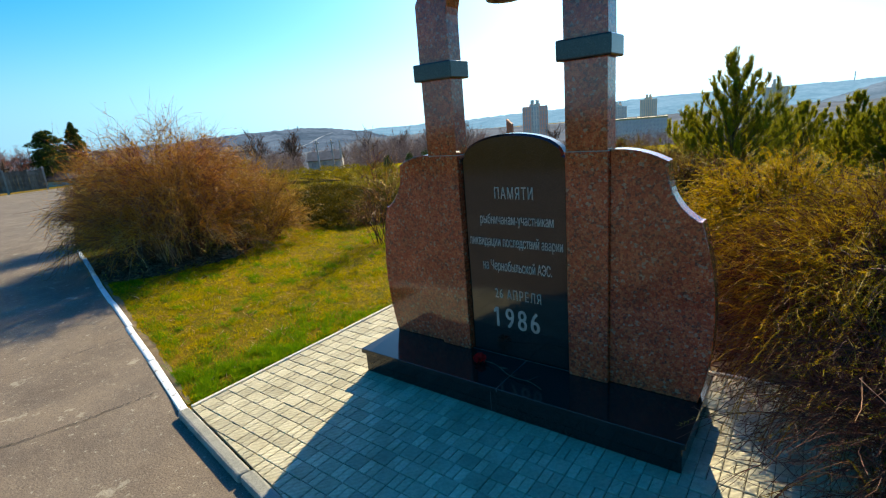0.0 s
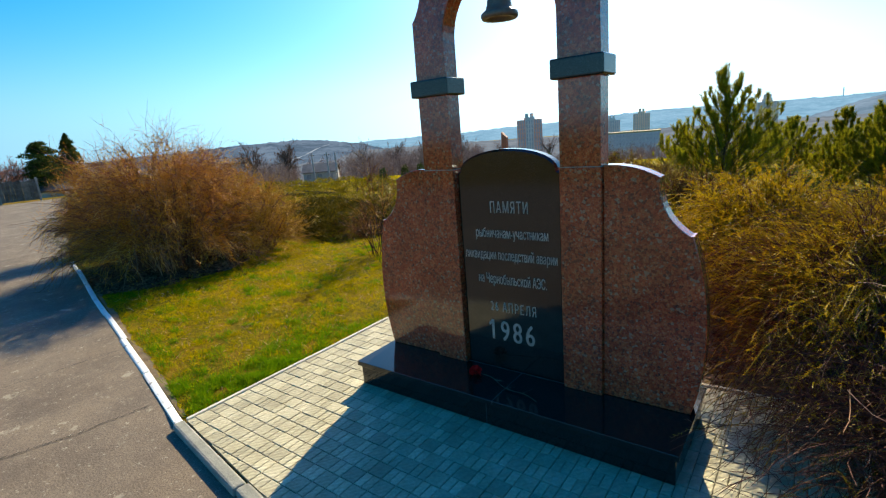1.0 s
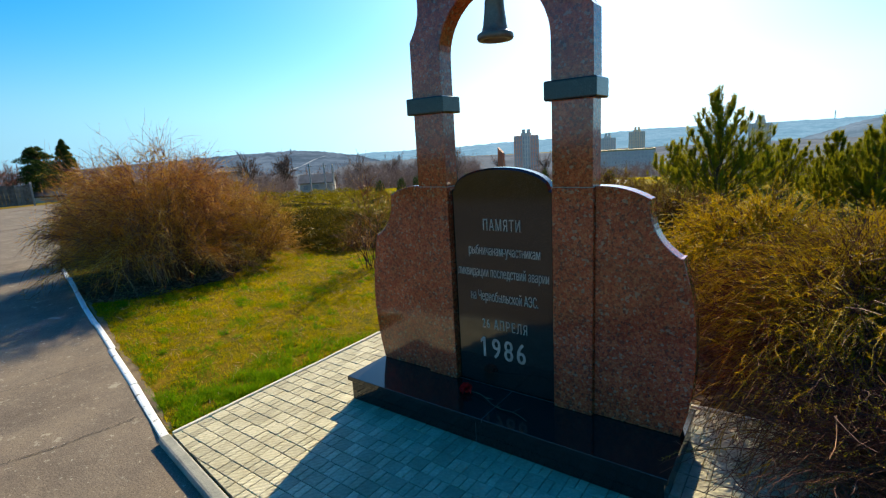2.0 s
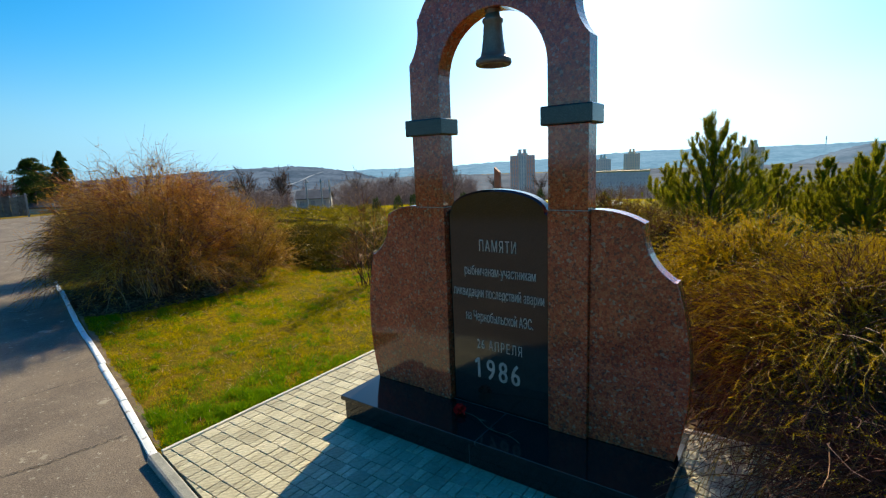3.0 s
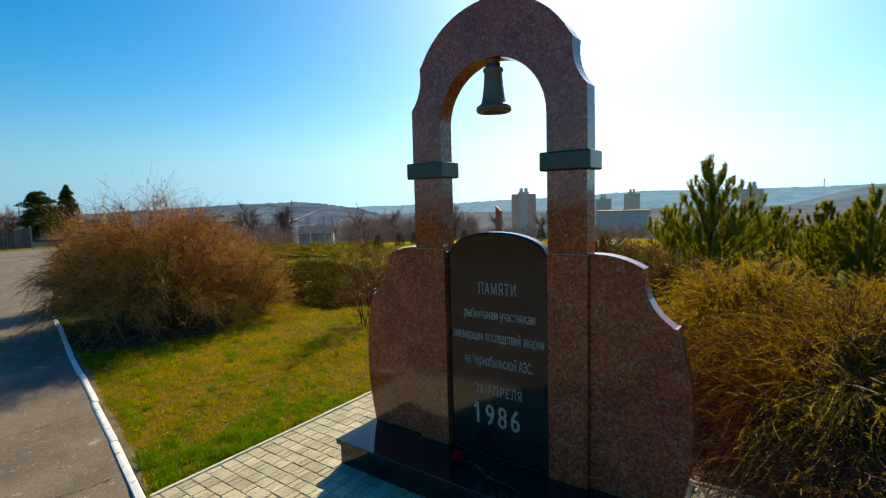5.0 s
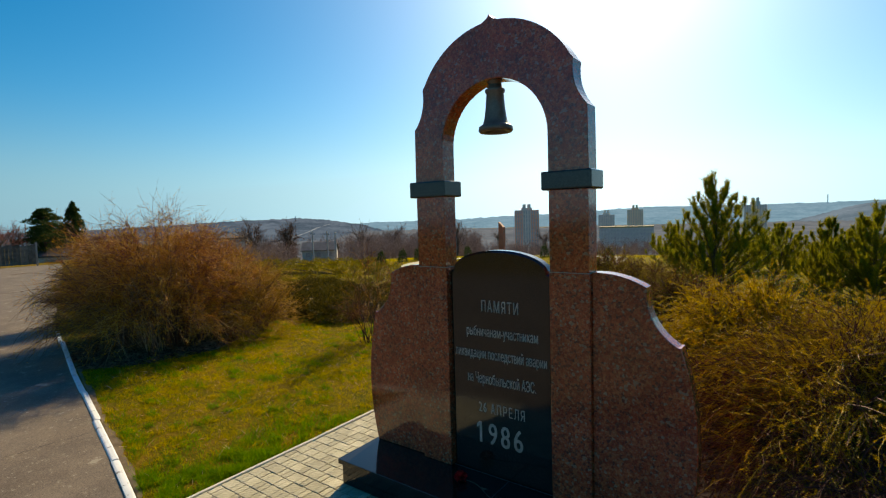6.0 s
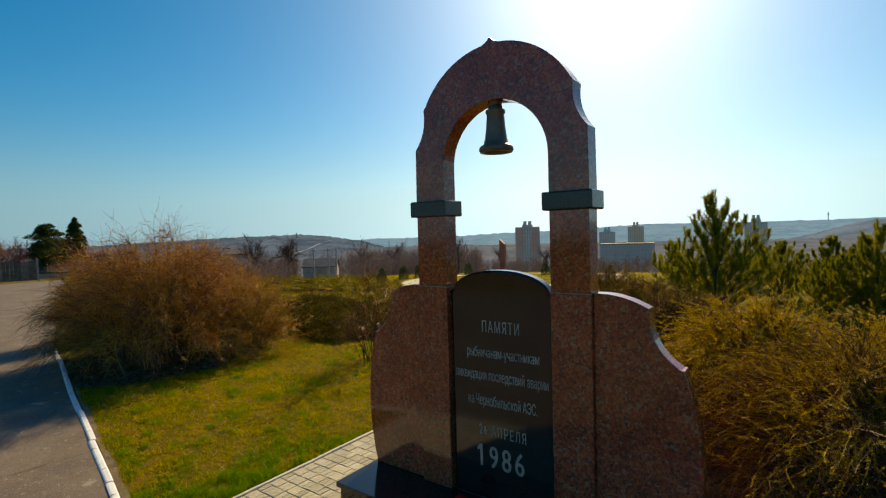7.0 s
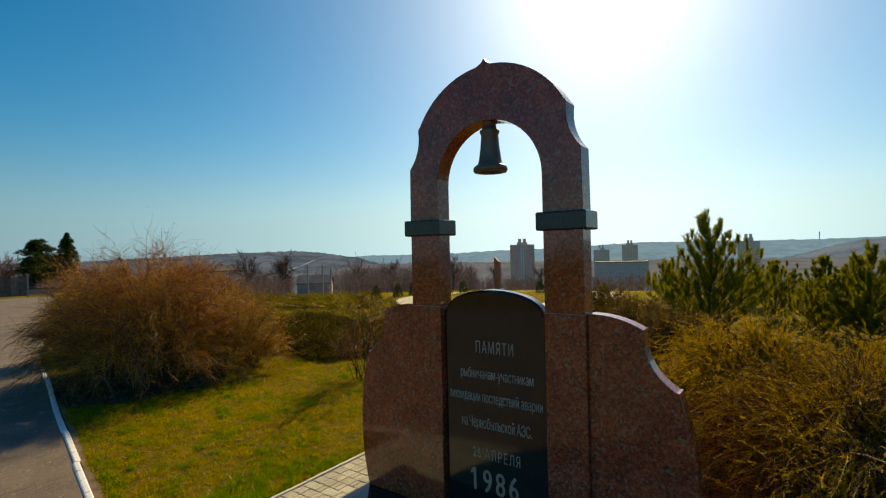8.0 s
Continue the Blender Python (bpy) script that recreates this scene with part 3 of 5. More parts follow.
inscription("\u041f\u0410\u041c\u042f\u0422\u0418", -0.1, 0.12, 1.056, 0.062, 1.25)
inscription("\u0440\u044b\u0431\u043d\u0438\u0447\u0430\u043d\u0430\u043c-\u0443\u0447\u0430\u0441\u0442\u043d\u0438\u043a\u0430\u043c", -0.198, 0.228, 0.921, 0.054)
inscription("\u043b\u0438\u043a\u0432\u0438\u0434\u0430\u0446\u0438\u0438 \u043f\u043e\u0441\u043b\u0435\u0434\u0441\u0442\u0432\u0438\u0439 \u0430\u0432\u0430\u0440\u0438\u0438", -0.276, 0.274, 0.799, 0.055)
inscription("\u043d\u0430 \u0427\u0435\u0440\u043d\u043e\u0431\u044b\u043b\u044c\u0441\u043a\u043e\u0439 \u0410\u042d\u0421.", -0.197, 0.212, 0.662, 0.057)
inscription("26 \u0410\u041f\u0420\u0415\u041b\u042f", -0.13, 0.146, 0.502, 0.056, 1.3)
inscription("1986", -0.128, 0.132, 0.33, 0.122, 1.3)

# ---- flower on the plinth ----
RED_PETAL = leafy("red_petals", [(0.2, (0.5, 0.008, 0.01)), (0.6, (0.8, 0.016, 0.02)), (0.9, (0.88, 0.07, 0.06))], 20, 0.6, 0.3)
FLOWER_STEM = simple("dry_green_stem", [(0.3, (0.02, 0.024, 0.014)), (0.7, (0.06, 0.062, 0.04))], 20, 0.6)


def carnation():
    rng = np.random.default_rng(11)
    top = thing("carnation", "wilting red carnation lying on the black plinth", "flower", at=(-0.17, -0.105, HB))
    n = 150
    d = rng.normal(size=(n, 3))
    d[:, 0] -= 0.4
    d[:, 2] = np.abs(d[:, 2]) * 0.8
    d /= np.linalg.norm(d, axis=1, keepdims=True)
    base = d * 0.008 + np.array([0, 0, 0.016])
    tip = d * rng.uniform(0.024, 0.043, (n, 1)) + np.array([0, 0, 0.014])
    tip[:, 2] = np.maximum(tip[:, 2], 0.002)
    side = np.cross(d, rng.normal(size=(n, 3)))
    side /= np.linalg.norm(side, axis=1, keepdims=True)
    V = np.stack([base, tip - side * 0.011, tip + side * 0.011], 1).reshape(-1, 3)
    finish("bloom", np_mesh("bloom", V, np.arange(3 * n).reshape(n, 3)), RED_PETAL, top, "ruffled red petals")
    u = np.linspace(0, 1, 14)
    P = np.stack([0.02 + 0.4 * u, -0.11 * u + 0.012 * np.sin(u * 9), 0.014 - 0.01 * u + 0.006 * np.sin(u * 6) ** 2], -1)[None]
    V, F = tubes(P, np.full((1, 14), 0.0024), 6)
    finish("stem", np_mesh("stem", V, F), FLOWER_STEM, top, "thin greyish stem", True)
    b = np.repeat(P[0][[4, 4, 7, 7, 10]], 2, axis=0)
    t = b + rng.normal(size=b.shape) * np.array([0.03, 0.03, 0.006]) + np.array([0.03, 0, 0.008])
    V, F = blades(b, t, 0.006, rng)
    finish("leaf", np_mesh("leaf", V, F), FLOWER_STEM, top, "narrow dry leaves")


carnation()


# ---- plants ----
def path_points(P, idx, u):
    """Points at share u along the polylines P[idx], and the way there."""
    s = P.shape[1]
    f = u * (s - 1)
    k = np.minimum(f.astype(int), s - 2)
    w = (f - k)[:, None]
    a, b = P[idx, k], P[idx, k + 1]
    way = b - a
    return a + way * w, way / (np.linalg.norm(way, axis=1, keepdims=True) + 1e-9)


def sprouts(rng, P, n, lo, hi, length, steps, spread, lift, kink=0.16):
    """Side shoots from polylines, bending by lift as they grow."""
    idx = rng.integers(0, len(P), n)
    p, way = path_points(P, idx, rng.uniform(lo, hi, n))
    d = way * 0.7 + rng.normal(size=(n, 3)) * spread
    d[:, 2] += 0.1
    d /= np.linalg.norm(d, axis=1, keepdims=True)
    ln = rng.uniform(*length, n)[:, None]
    out = [p]
    for _ in range(steps - 1):
        p = p + d * ln / (steps - 1)
        d = d + np.array([0, 0, lift]) + rng.normal(size=(n, 3)) * kink
        d /= np.linalg.norm(d, axis=1, keepdims=True)
        out.append(p)
    return np.stack(out, 1)


def shrub(label, at, rx, ry, h, counts, mats, seed, droop=0.25, fine_len=(0.06, 0.2), bud=0.012, tall=1.0, thick=1.0, group="shrubs", flat=2.6, inner=0):
    """Many arching stems from one root stock, with twigs, fine twigs and buds."""
    n_stem, n_twig, n_fine, n_bud = counts
    rng = np.random.default_rng(seed)
    top = thing("shrub", label, "shrub", group, at=(at[0], at[1], -0.03))
    phi = rng.uniform(0, 2 * np.pi, n_stem)
    u = np.sqrt(rng.uniform(0, 1, n_stem))
    lump = 1 + 0.12 * np.sin(3 * phi + seed) + 0.08 * np.sin(5 * phi + 2 * seed)
    end = np.stack([rx * u * lump * np.cos(phi), ry * u * lump * np.sin(phi), h * np.sqrt(np.maximum(0.02, 1 - u ** flat)) * rng.uniform(0.5, 1.06, n_stem)], -1)
    end[:, 2] = np.maximum(end[:, 2] - droop * u * rng.uniform(0, 0.5, n_stem), 0.03)
    end[:, :2] *= np.where(end[:, 2:] < 0.4 * h, 0.97, 1.0)
    base = np.stack([end[:, 0] * 0.3, end[:, 1] * 0.3, np.zeros(n_stem)], -1) + rng.normal(size=(n_stem, 3)) * np.array([0.06, 0.06, 0])
    ctrl = base * 0.5 + end * 0.5
    ctrl[:, 2] = np.maximum(end[:, 2], 0.35 * h) * 1.1
    s = np.linspace(0, 1, 8)[None, :, None]
    P = (1 - s) ** 2 * base[:, None] + 2 * s * (1 - s) * ctrl[:, None] + s ** 2 * end[:, None]
    P = P + rng.normal(size=P.shape) * 0.02 * s
    P[:, :, 2] = np.maximum(P[:, :, 2], 0.012)
    R = np.linspace(1, 0.3, 8)[None] * rng.uniform(0.004, 0.008, (n_stem, 1)) * thick
    V, F = tubes(P, R, 4)
    finish("branching", np_mesh("branching", V, F), mats[0], top)["kind"] = "stuff"
    T = sprouts(rng, P, n_twig, 0.3, 1.0, (0.14, 0.42), 5, 0.5, -0.12 * droop * 4 + 0.1, 0.36)
    up = sprouts(rng, P[end[:, 2] > 0.7 * h], max(20, n_twig // 22), 0.8, 1.0, (0.14 * tall, 0.36 * tall), 5, 0.24, 0.2, 0.24)
    V, F = tubes(up, np.linspace(1, 0.35, 5)[None] * np.full((len(up), 1), 0.0024) * thick, 3)
    finish("tip_growth", np_mesh("tip_growth", V, F), TIP_RED, top)["kind"] = "stuff"
    if inner:
        N = sprouts(rng, P, inner, 0.0, 0.6, (0.12, 0.4), 4, 0.8, -0.05, 0.3)
        N[:, :, 2] = np.maximum(N[:, :, 2], 0.012)
        skirt = sprouts(rng, P[u > 0.6], inner, 0.45, 1.0, (0.2, 0.55), 4, 0.35, -0.45, 0.2)
        skirt[:, :, 2] = np.maximum(skirt[:, :, 2], 0.012)
        N = np.concatenate([N, skirt])
        V, F = tubes(N, np.linspace(1, 0.4, 4)[None] * rng.uniform(0.0016, 0.0034, (len(N), 1)), 3)
        finish("inner_growth", np_mesh("inner_growth", V, F), STEM_GREY, top, "dark purple-brown tangle of old twigs")["kind"] = "stuff"
    T[:, :, 2] = np.maximum(T[:, :, 2], 0.01)
    R = np.linspace(1, 0.35, 5)[None] * rng.uniform(0.0015, 0.0029, (len(T), 1)) * np.where(rng.uniform(0, 1, (len(T), 1)) < 0.08, 1.7, 1.0) * thick
    V, F = tubes(T, R, 3)
    finish("twig_growth", np_mesh("twig_growth", V, F), mats[1], top)["kind"] = "stuff"
    Q = sprouts(rng, np.concatenate([T, up]), n_fine, 0.1, 1.0, fine_len, 2, 0.5, 0)
    V, F = blades(Q[:, 0], Q[:, 1], 0.0042 * thick, rng)
    finish("fine_growth", np_mesh("fine_growth", V, F), mats[-1], top)["kind"] = "stuff"
    if n_bud:
        idx = rng.integers(0, n_fine, n_bud)
        p, way = path_points(Q, idx, rng.uniform(0.1, 1, n_bud))
        d = way + rng.normal(size=(n_bud, 3)) * 0.9
        d /= np.linalg.norm(d, axis=1, keepdims=True)
        V, F = blades(p, p + d * rng.uniform(0.7, 1.6, (n_bud, 1)) * bud, bud * 0.55, rng)
        finish("bud_growth", np_mesh("bud_growth", V, F), mats[2], top)["kind"] = "stuff"
    return top


def arching_shrub(label, at, rx, ry, h, counts, mats, seed, droop=0.3, leaf=(0.006, 0.014), bare=0.3, thick=1.0, group="green shrubs"):
    """Long canes that rise, arch over and hang; comb-like side shoots set with small leaves; twigs within, coloured
    dark for shade.
    """
    n_cane, n_side, n_inner = counts
    stem, side, foliage, inner = mats
    rng = np.random.default_rng(seed)
    top = thing("shrub", label, "shrub", group, at=(at[0], at[1], -0.03))
    phi, u = rng.uniform(0, 2 * np.pi, n_cane), np.sqrt(rng.uniform(0, 1, n_cane))
    lump = 1 + 0.13 * np.sin(3 * phi + seed) + 0.09 * np.sin(5 * phi + 2 * seed)
    out = np.stack([rx * u * lump * np.cos(phi), ry * u * lump * np.sin(phi)], -1)
    apex = h * np.sqrt(1 - 0.72 * u ** 2) * rng.uniform(0.62, 1.03, n_cane)
    low = np.maximum(apex - droop * (0.35 + u) * rng.uniform(0.1, 1.2, n_cane), 0.04)
    base = np.concatenate([out * 0.22 + rng.normal(size=(n_cane, 2)) * 0.07, np.zeros((n_cane, 1))], 1)
    p1 = np.concatenate([out * 0.3, (apex * 1.0)[:, None]], 1)
    p2 = np.concatenate([out * 0.8, (apex * 1.22)[:, None]], 1)
    p3 = np.concatenate([out * 1.06, low[:, None]], 1)
    s = np.linspace(0, 1, 12)[None, :, None]
    P = (1 - s) ** 3 * base[:, None] + 3 * s * (1 - s) ** 2 * p1[:, None] + 3 * s ** 2 * (1 - s) * p2[:, None] + s ** 3 * p3[:, None]
    P = P + np.cumsum(rng.normal(size=P.shape), axis=1) * 0.007 * s
    P[:, :, 2] = np.maximum(P[:, :, 2], 0.012)
    V, F = tubes(P, np.linspace(1, 0.25, 12)[None] * rng.uniform(0.0026, 0.005, (n_cane, 1)) * thick, 4)
    finish("branching", np_mesh("branching", V, F), stem, top)["kind"] = "stuff"
    # inner twigs take a dark colour that deepens the shade inside
    N = sprouts(rng, P, n_inner, 0.05, 0.8, (0.1, 0.3), 4, 0.75, 0.02, 0.3)
    N[:, :, 2] = np.maximum(N[:, :, 2], 0.012)
    V, F = tubes(N, np.linspace(1, 0.4, 4)[None] * rng.uniform(0.0012, 0.0026, (n_inner, 1)) * thick, 3)
    finish("inner_growth", np_mesh("inner_growth", V, F), inner, top, "tangle of inner twigs, coloured dark for shade")["kind"] = "stuff"
    S = sprouts(rng, P, n_side, 0.35, 1.0, (0.1, 0.34), 6, 0.42, -0.1, 0.12)
    S[:, :, 2] = np.maximum(S[:, :, 2], 0.012)
    V, F = tubes(S, np.linspace(1, 0.4, 6)[None] * rng.uniform(0.0011, 0.0019, (n_side, 1)) * thick, 3)
    finish("side_growth", np_mesh("side_growth", V, F), side, top)["kind"] = "stuff"
    chunks = []
    for L, m, lo in ((S, 36, 0.06), (P, 70, 0.5)):
        idx = np.repeat(np.arange(len(L)), m)
        f = np.tile(np.linspace(lo, 1, m), len(L))
        p, way = path_points(L, idx, f)
        flip = np.tile(np.where(np.arange(m) % 2, 1.0, -1.0), len(L))[:, None]
        across = np.cross(way, np.repeat(rng.normal(size=(len(L), 3)) + np.array([0, 0, 0.8]), m, axis=0))
        across /= np.linalg.norm(across, axis=1, keepdims=True) + 1e-9
        d = way * 0.7 + across * flip * 0.8 + rng.normal(size=p.shape) * 0.18 + np.array([0, 0, 0.15])
        d /= np.linalg.norm(d, axis=1, keepdims=True)
        green = np.repeat(rng.uniform(0, 1, len(L)), m)
        keep = green < np.clip((p[:, 2] / h - bare) * 1.9, 0.07, 0.95)
        p, d = p[keep], d[keep]
        chunks.append(blades(p, p + d * rng.uniform(*leaf, (len(p), 1)), leaf[1] * 0.32, rng))
    finish("leaf_growth", np_mesh("leaf_growth", *join(chunks)), foliage, top, "small yellow-green leaves")["kind"] = "stuff"
    return top


BROWN = (STEM_GREY, TWIG_BROWN, BUD_BROWN, TWIG_BROWN)
GREEN = (STEM_DARK, TWIG_GREEN, BUD_GREEN, TWIG_GREEN)
DENSE = (STEM_DARK, TWIG_GREEN, BUD_GREEN, TWIG_PURPLE)
shrub("large rounded bare shrub of ochre-brown twigs at the kerb", (-5.66, 0.84), 1.4, 1.3, 1.66, (330, 7400, 14000, 24000), BROWN, 21, 0.55, tall=1.6, thick=0.9, flat=3.2, inner=1700, group="brown shrubs")
shrub("lower bare shrub of orange-brown twigs overhanging the kerb", (-6.75, 0.84), 0.6, 0.58, 1.42, (130, 2000, 4000, 6000), BROWN, 24, 0.3, thick=0.9, inner=900, group="brown shrubs")
shrub("low bare shrub of orange-brown twigs hanging over the road edge", (-8.3, 0.92), 0.66, 0.6, 1.38, (150, 2600, 5000, 9000), BROWN, 26, 0.35, thick=0.95, group="brown shrubs")
shrub("low bare shrub of olive-ochre twigs beside the large one", (-5.3, 1.75), 0.85, 0.8, 1.1, (200, 2800, 6000, 16000), (STEM_GREY, TWIG_OLIVE, BUD_BROWN, TWIG_OLIVE), 25, 0.4, thick=1.05, group="brown shrubs")
shrub("lower bare shrub of ochre twigs behind the lawn", (-8.3, 3.0), 1.2, 1.1, 1.15, (400, 5000, 13000, 9000), BROWN, 22, 0.5, thick=1.6, group="brown shrubs")
shrub("small leafless shrub with upright stems in the lawn", (-3.2, 2.3), 0.46, 0.46, 1.15, (20, 330, 1200, 150), (STEM_DARK, TWIG_BROWN, BUD_BROWN, STEM_GREY), 23, 0.05, thick=0.85, group="brown shrubs")
arching_shrub("dense arching yellow-green shrub leaning over the paving", (1.66, 0.98), 1.06, 1.04, 0.99, (1050, 8500, 12000), DENSE, 31, 0.42, bare=0.3)
arching_shrub("low arching purple-brown shrub with yellow-green shoots over the paving edge", (2.0, -0.12), 0.86, 1.1, 0.8, (680, 4200, 13000), (STEM_DARK, TWIG_PURPLE, BUD_DULL, TWIG_PURPLE), 37, 0.4, bare=0.6)
arching_shrub("arching yellow-green shrub behind the monument", (1.0, 2.35), 0.95, 0.95, 0.95, (420, 3600, 2500), DENSE, 32, 0.4, (0.012, 0.026), bare=0.15, thick=1.2)
arching_shrub("tall arching yellow-green shrub beside the pines", (2.3, 2.9), 1.1, 1.0, 0.92, (420, 3600, 2500), DENSE, 33, 0.4, (0.012, 0.026), bare=0.15, thick=1.2)
shrub("low yellow-green shrub in the meadow", (-1.9, 7.6), 0.9, 0.8, 0.75, (160, 1800, 6000, 9000), GREEN, 35, 0.5, thick=1.8, group="green shrubs")
shrub("low yellow-green shrub in the meadow", (-0.9, 6.3), 0.8, 0.7, 0.7, (160, 1800, 6000, 9000), GREEN, 36, 0.5, thick=1.8, group="green shrubs")
shrub("loose yellow-green shrub in the rough grass", (0.1, 4.4), 1.0, 0.9, 0.68, (260, 3000, 9000, 14000), GREEN, 34, 0.6, thick=1.6, group="green shrubs")


def pine(label, at, h, width, seed, gap=1.0):
    """A young pine: straight trunk, whorls of rising limbs, brushes of needles along every shoot."""
    rng = np.random.default_rng(seed)
    top = thing("pine_tree", label, "pine", "young pines", at=(*at, float(land(np.array(at[0]), np.array(at[1]))) - 0.03))
    zs = np.linspace(0, 1, 9)
    P = np.stack([0.02 * np.sin(zs * 7 + seed), 0.02 * np.cos(zs * 5 + seed), zs * h * 0.97], -1)[None]
    V, F = tubes(P, (0.035 * h / 2.3 * (1 - 0.85 * zs))[None], 8)
    finish("trunk", np_mesh("trunk", V, F), BARK, top, smooth=True)
    limbs = []
    level = 0.04 * h
    while level < 0.93 * h:
        f = level / h
        reach = width * 0.5 * (1 - f) ** 1.25
        for k in range(rng.integers(7, 10) if f < 0.3 else rng.integers(4, 7) if f < 0.5 else rng.integers(2, 4)):
            a = len(limbs) * 2.4 + rng.uniform(-0.4, 0.4)
            ln = reach * rng.uniform(0.75, 1.08) + 0.05
            s = np.linspace(0, 1, 6)
            rise = rng.uniform(0.35, 0.85) + 0.9 * f
            limbs.append(np.stack([np.cos(a) * ln * s, np.sin(a) * ln * s, level + rise * ln * s ** 1.35], -1))
        level += 0.07 * h * rng.uniform(0.7, 1.2) * gap * (1 + 1.3 * f * f)
    L = np.stack(limbs)
    V, F = tubes(L, np.linspace(0.011, 0.004, 6)[None] * np.ones((len(L), 1)) * h / 2.3, 4)
    finish("branching", np_mesh("branching", V, F), BARK, top)["kind"] = "stuff"
    k = h / 2.3
    S = sprouts(rng, L, len(L) * 8, 0.12, 1.0, (0.12 * k, 0.24 * k), 4, 0.25, 0.7)
    tips = L[:, -1]
    lift = rng.uniform(0.12, 0.22, (len(L), 1, 1)) * k * (1.15 - 0.6 * tips[:, 2:3, None] / h)
    up = np.array([0, 0, 1.0]) + 0.16 * rng.normal(size=(len(L), 1, 3))
    T = tips[:, None, :] + up * lift * np.linspace(-0.3, 1.2, 4)[None, :, None]
    lead = np.stack([np.stack([np.zeros(4), np.zeros(4), np.linspace(a, a + 0.09, 4) * h], -1) for a in (0.8, 0.9, 0.97)])
    S = np.concatenate([S, T, T, T, L[:, 2:], lead])
    V, F = tubes(np.concatenate([T, lead]), np.full((len(T) + len(lead), 4), 0.004 * k), 3)
    finish("young_growth", np_mesh("young_growth", V, F), BARK, top)["kind"] = "stuff"
    n = len(S) * 70
    idx = rng.integers(0, len(S), n)
    p, way = path_points(S, idx, rng.uniform(0.1, 1.0, n))
    out = rng.normal(size=(n, 3))
    out -= way * np.sum(out * way, axis=1, keepdims=True)
    out /= np.linalg.norm(out, axis=1, keepdims=True)
    d = way * 0.8 + out * 0.6
    V, F = blades(p, p + d * rng.uniform(0.06, 0.1, (n, 1)) * k ** 0.5, 0.0066 * k ** 0.5, rng)
    finish("foliage", np_mesh("foliage", V, F), NEEDLE, top)["kind"] = "stuff"
    return top


pine("young pine with upright candle shoots behind the shrubs", (0.03, 7.6), 2.12, 2.15, 41, 0.6)
pine("small bushy pine in the rough grass", (0.9, 10.6), 1.15, 1.8, 42, 0.8)
pine("small slim pine behind the yellow shrubs", (1.66, 8.8), 1.32, 1.2, 43, 0.8)
pine("young pine beside the yellow shrubs", (2.2, 8.0), 1.56, 1.5, 44, 0.8)
pine("low pine in the rough grass", (-1.35, 11.5), 1.1, 1.3, 45)
pine("bushy pine in the row behind the shrubs", (2.4, 11.2), 1.25, 1.7, 47, 0.8)
pine("low bushy pine in the row behind the shrubs", (0.35, 12.6), 1.05, 1.6, 48, 0.8)


def foliage_pad(rng, c, r, n, size):
    """Short leafy sprays over a lumpy dome."""
    d = rng.normal(size=(n, 3))
    d[:, 2] = np.abs(d[:, 2])
    d /= np.linalg.norm(d, axis=1, keepdims=True)
    lump = 1 + 0.16 * np.sin(d[:, 0] * 7 + c[0] * 3) * np.cos(d[:, 1] * 6 + c[1]) + rng.normal(size=n) * 0.06
    p = np.array(c) + d * np.array(r) * lump[:, None] * rng.uniform(0.75, 1.0, (n, 1))
    way = d + rng.normal(size=(n, 3)) * 0.6 + np.array([0, 0, 0.4])
    way /= np.linalg.norm(way, axis=1, keepdims=True)
    return blades(p, p + way * rng.uniform(0.6, 1.4, (n, 1)) * size, size * 0.3, rng)


def juniper(label, at, pads, n, seed, size=0.05, name="juniper", mat=None, group="junipers"):
    rng = np.random.default_rng(seed)
    top = thing(name, label, name, group, at=(*at, float(land(np.array(at[0]), np.array(at[1]))) - 0.03))
    crown = join([foliage_pad(rng, (x, y, 0.0), (rx, ry, h), n, size) for x, y, rx, ry, h in pads])
    finish("crown", np_mesh("crown", *crown), mat or JUNIPER, top)["kind"] = "stuff"
    stem = np.array([[[x * 0.3, y * 0.3, 0], [x * 0.7, y * 0.7, h * 0.3], [x, y, h * 0.6]] for x, y, rx, ry, h in pads], dtype=float)
    V, F = tubes(stem, np.full((len(pads), 3), 0.02), 5)
    finish("branching", np_mesh("branching", V, F), BARK, top)["kind"] = "stuff"
    return top


juniper("dark green spreading juniper at the lawn's edge", (-5.0, 3.3), [(0, 0, 0.8, 0.6, 0.3), (-0.8, 0.1, 0.7, 0.6, 0.36), (-1.6, -0.15, 0.65, 0.55, 0.4), (0.7, 0.5, 0.7, 0.5, 0.24)], 9000, 51)
juniper("dark green spreading juniper behind the lawn", (-6.3, 4.6), [(0, 0, 0.9, 0.7, 0.3), (-1.0, 0.2, 0.9, 0.7, 0.34), (1.1, 0.4, 0.9, 0.7, 0.26)], 9000, 52)
HEDGE = leafy("hedge_green", [(0.2, (0.0562, 0.0568, 0.003)), (0.5, (0.206, 0.159, 0.005)), (0.8, (0.394, 0.265, 0.01))], 0.6, 0.6, 0.3)
for k, (x, y, w, lab) in enumerate(((-7.6, 6.0, 4, "low clipped hedge along the terrace"), (-9.5, 8.0, 5, "low clipped green hedge on the terrace"), (-12.0, 10.0, 7, "low long hedge in front of the meadow"))):
    juniper(lab, (x, y), [(q * 0.8, q * 0.5, 0.7, 0.45, 0.26 + 0.02 * k) for q in range(-w, 2)], 1500, 55 + k, 0.06, "hedge", HEDGE, "terrace hedges")
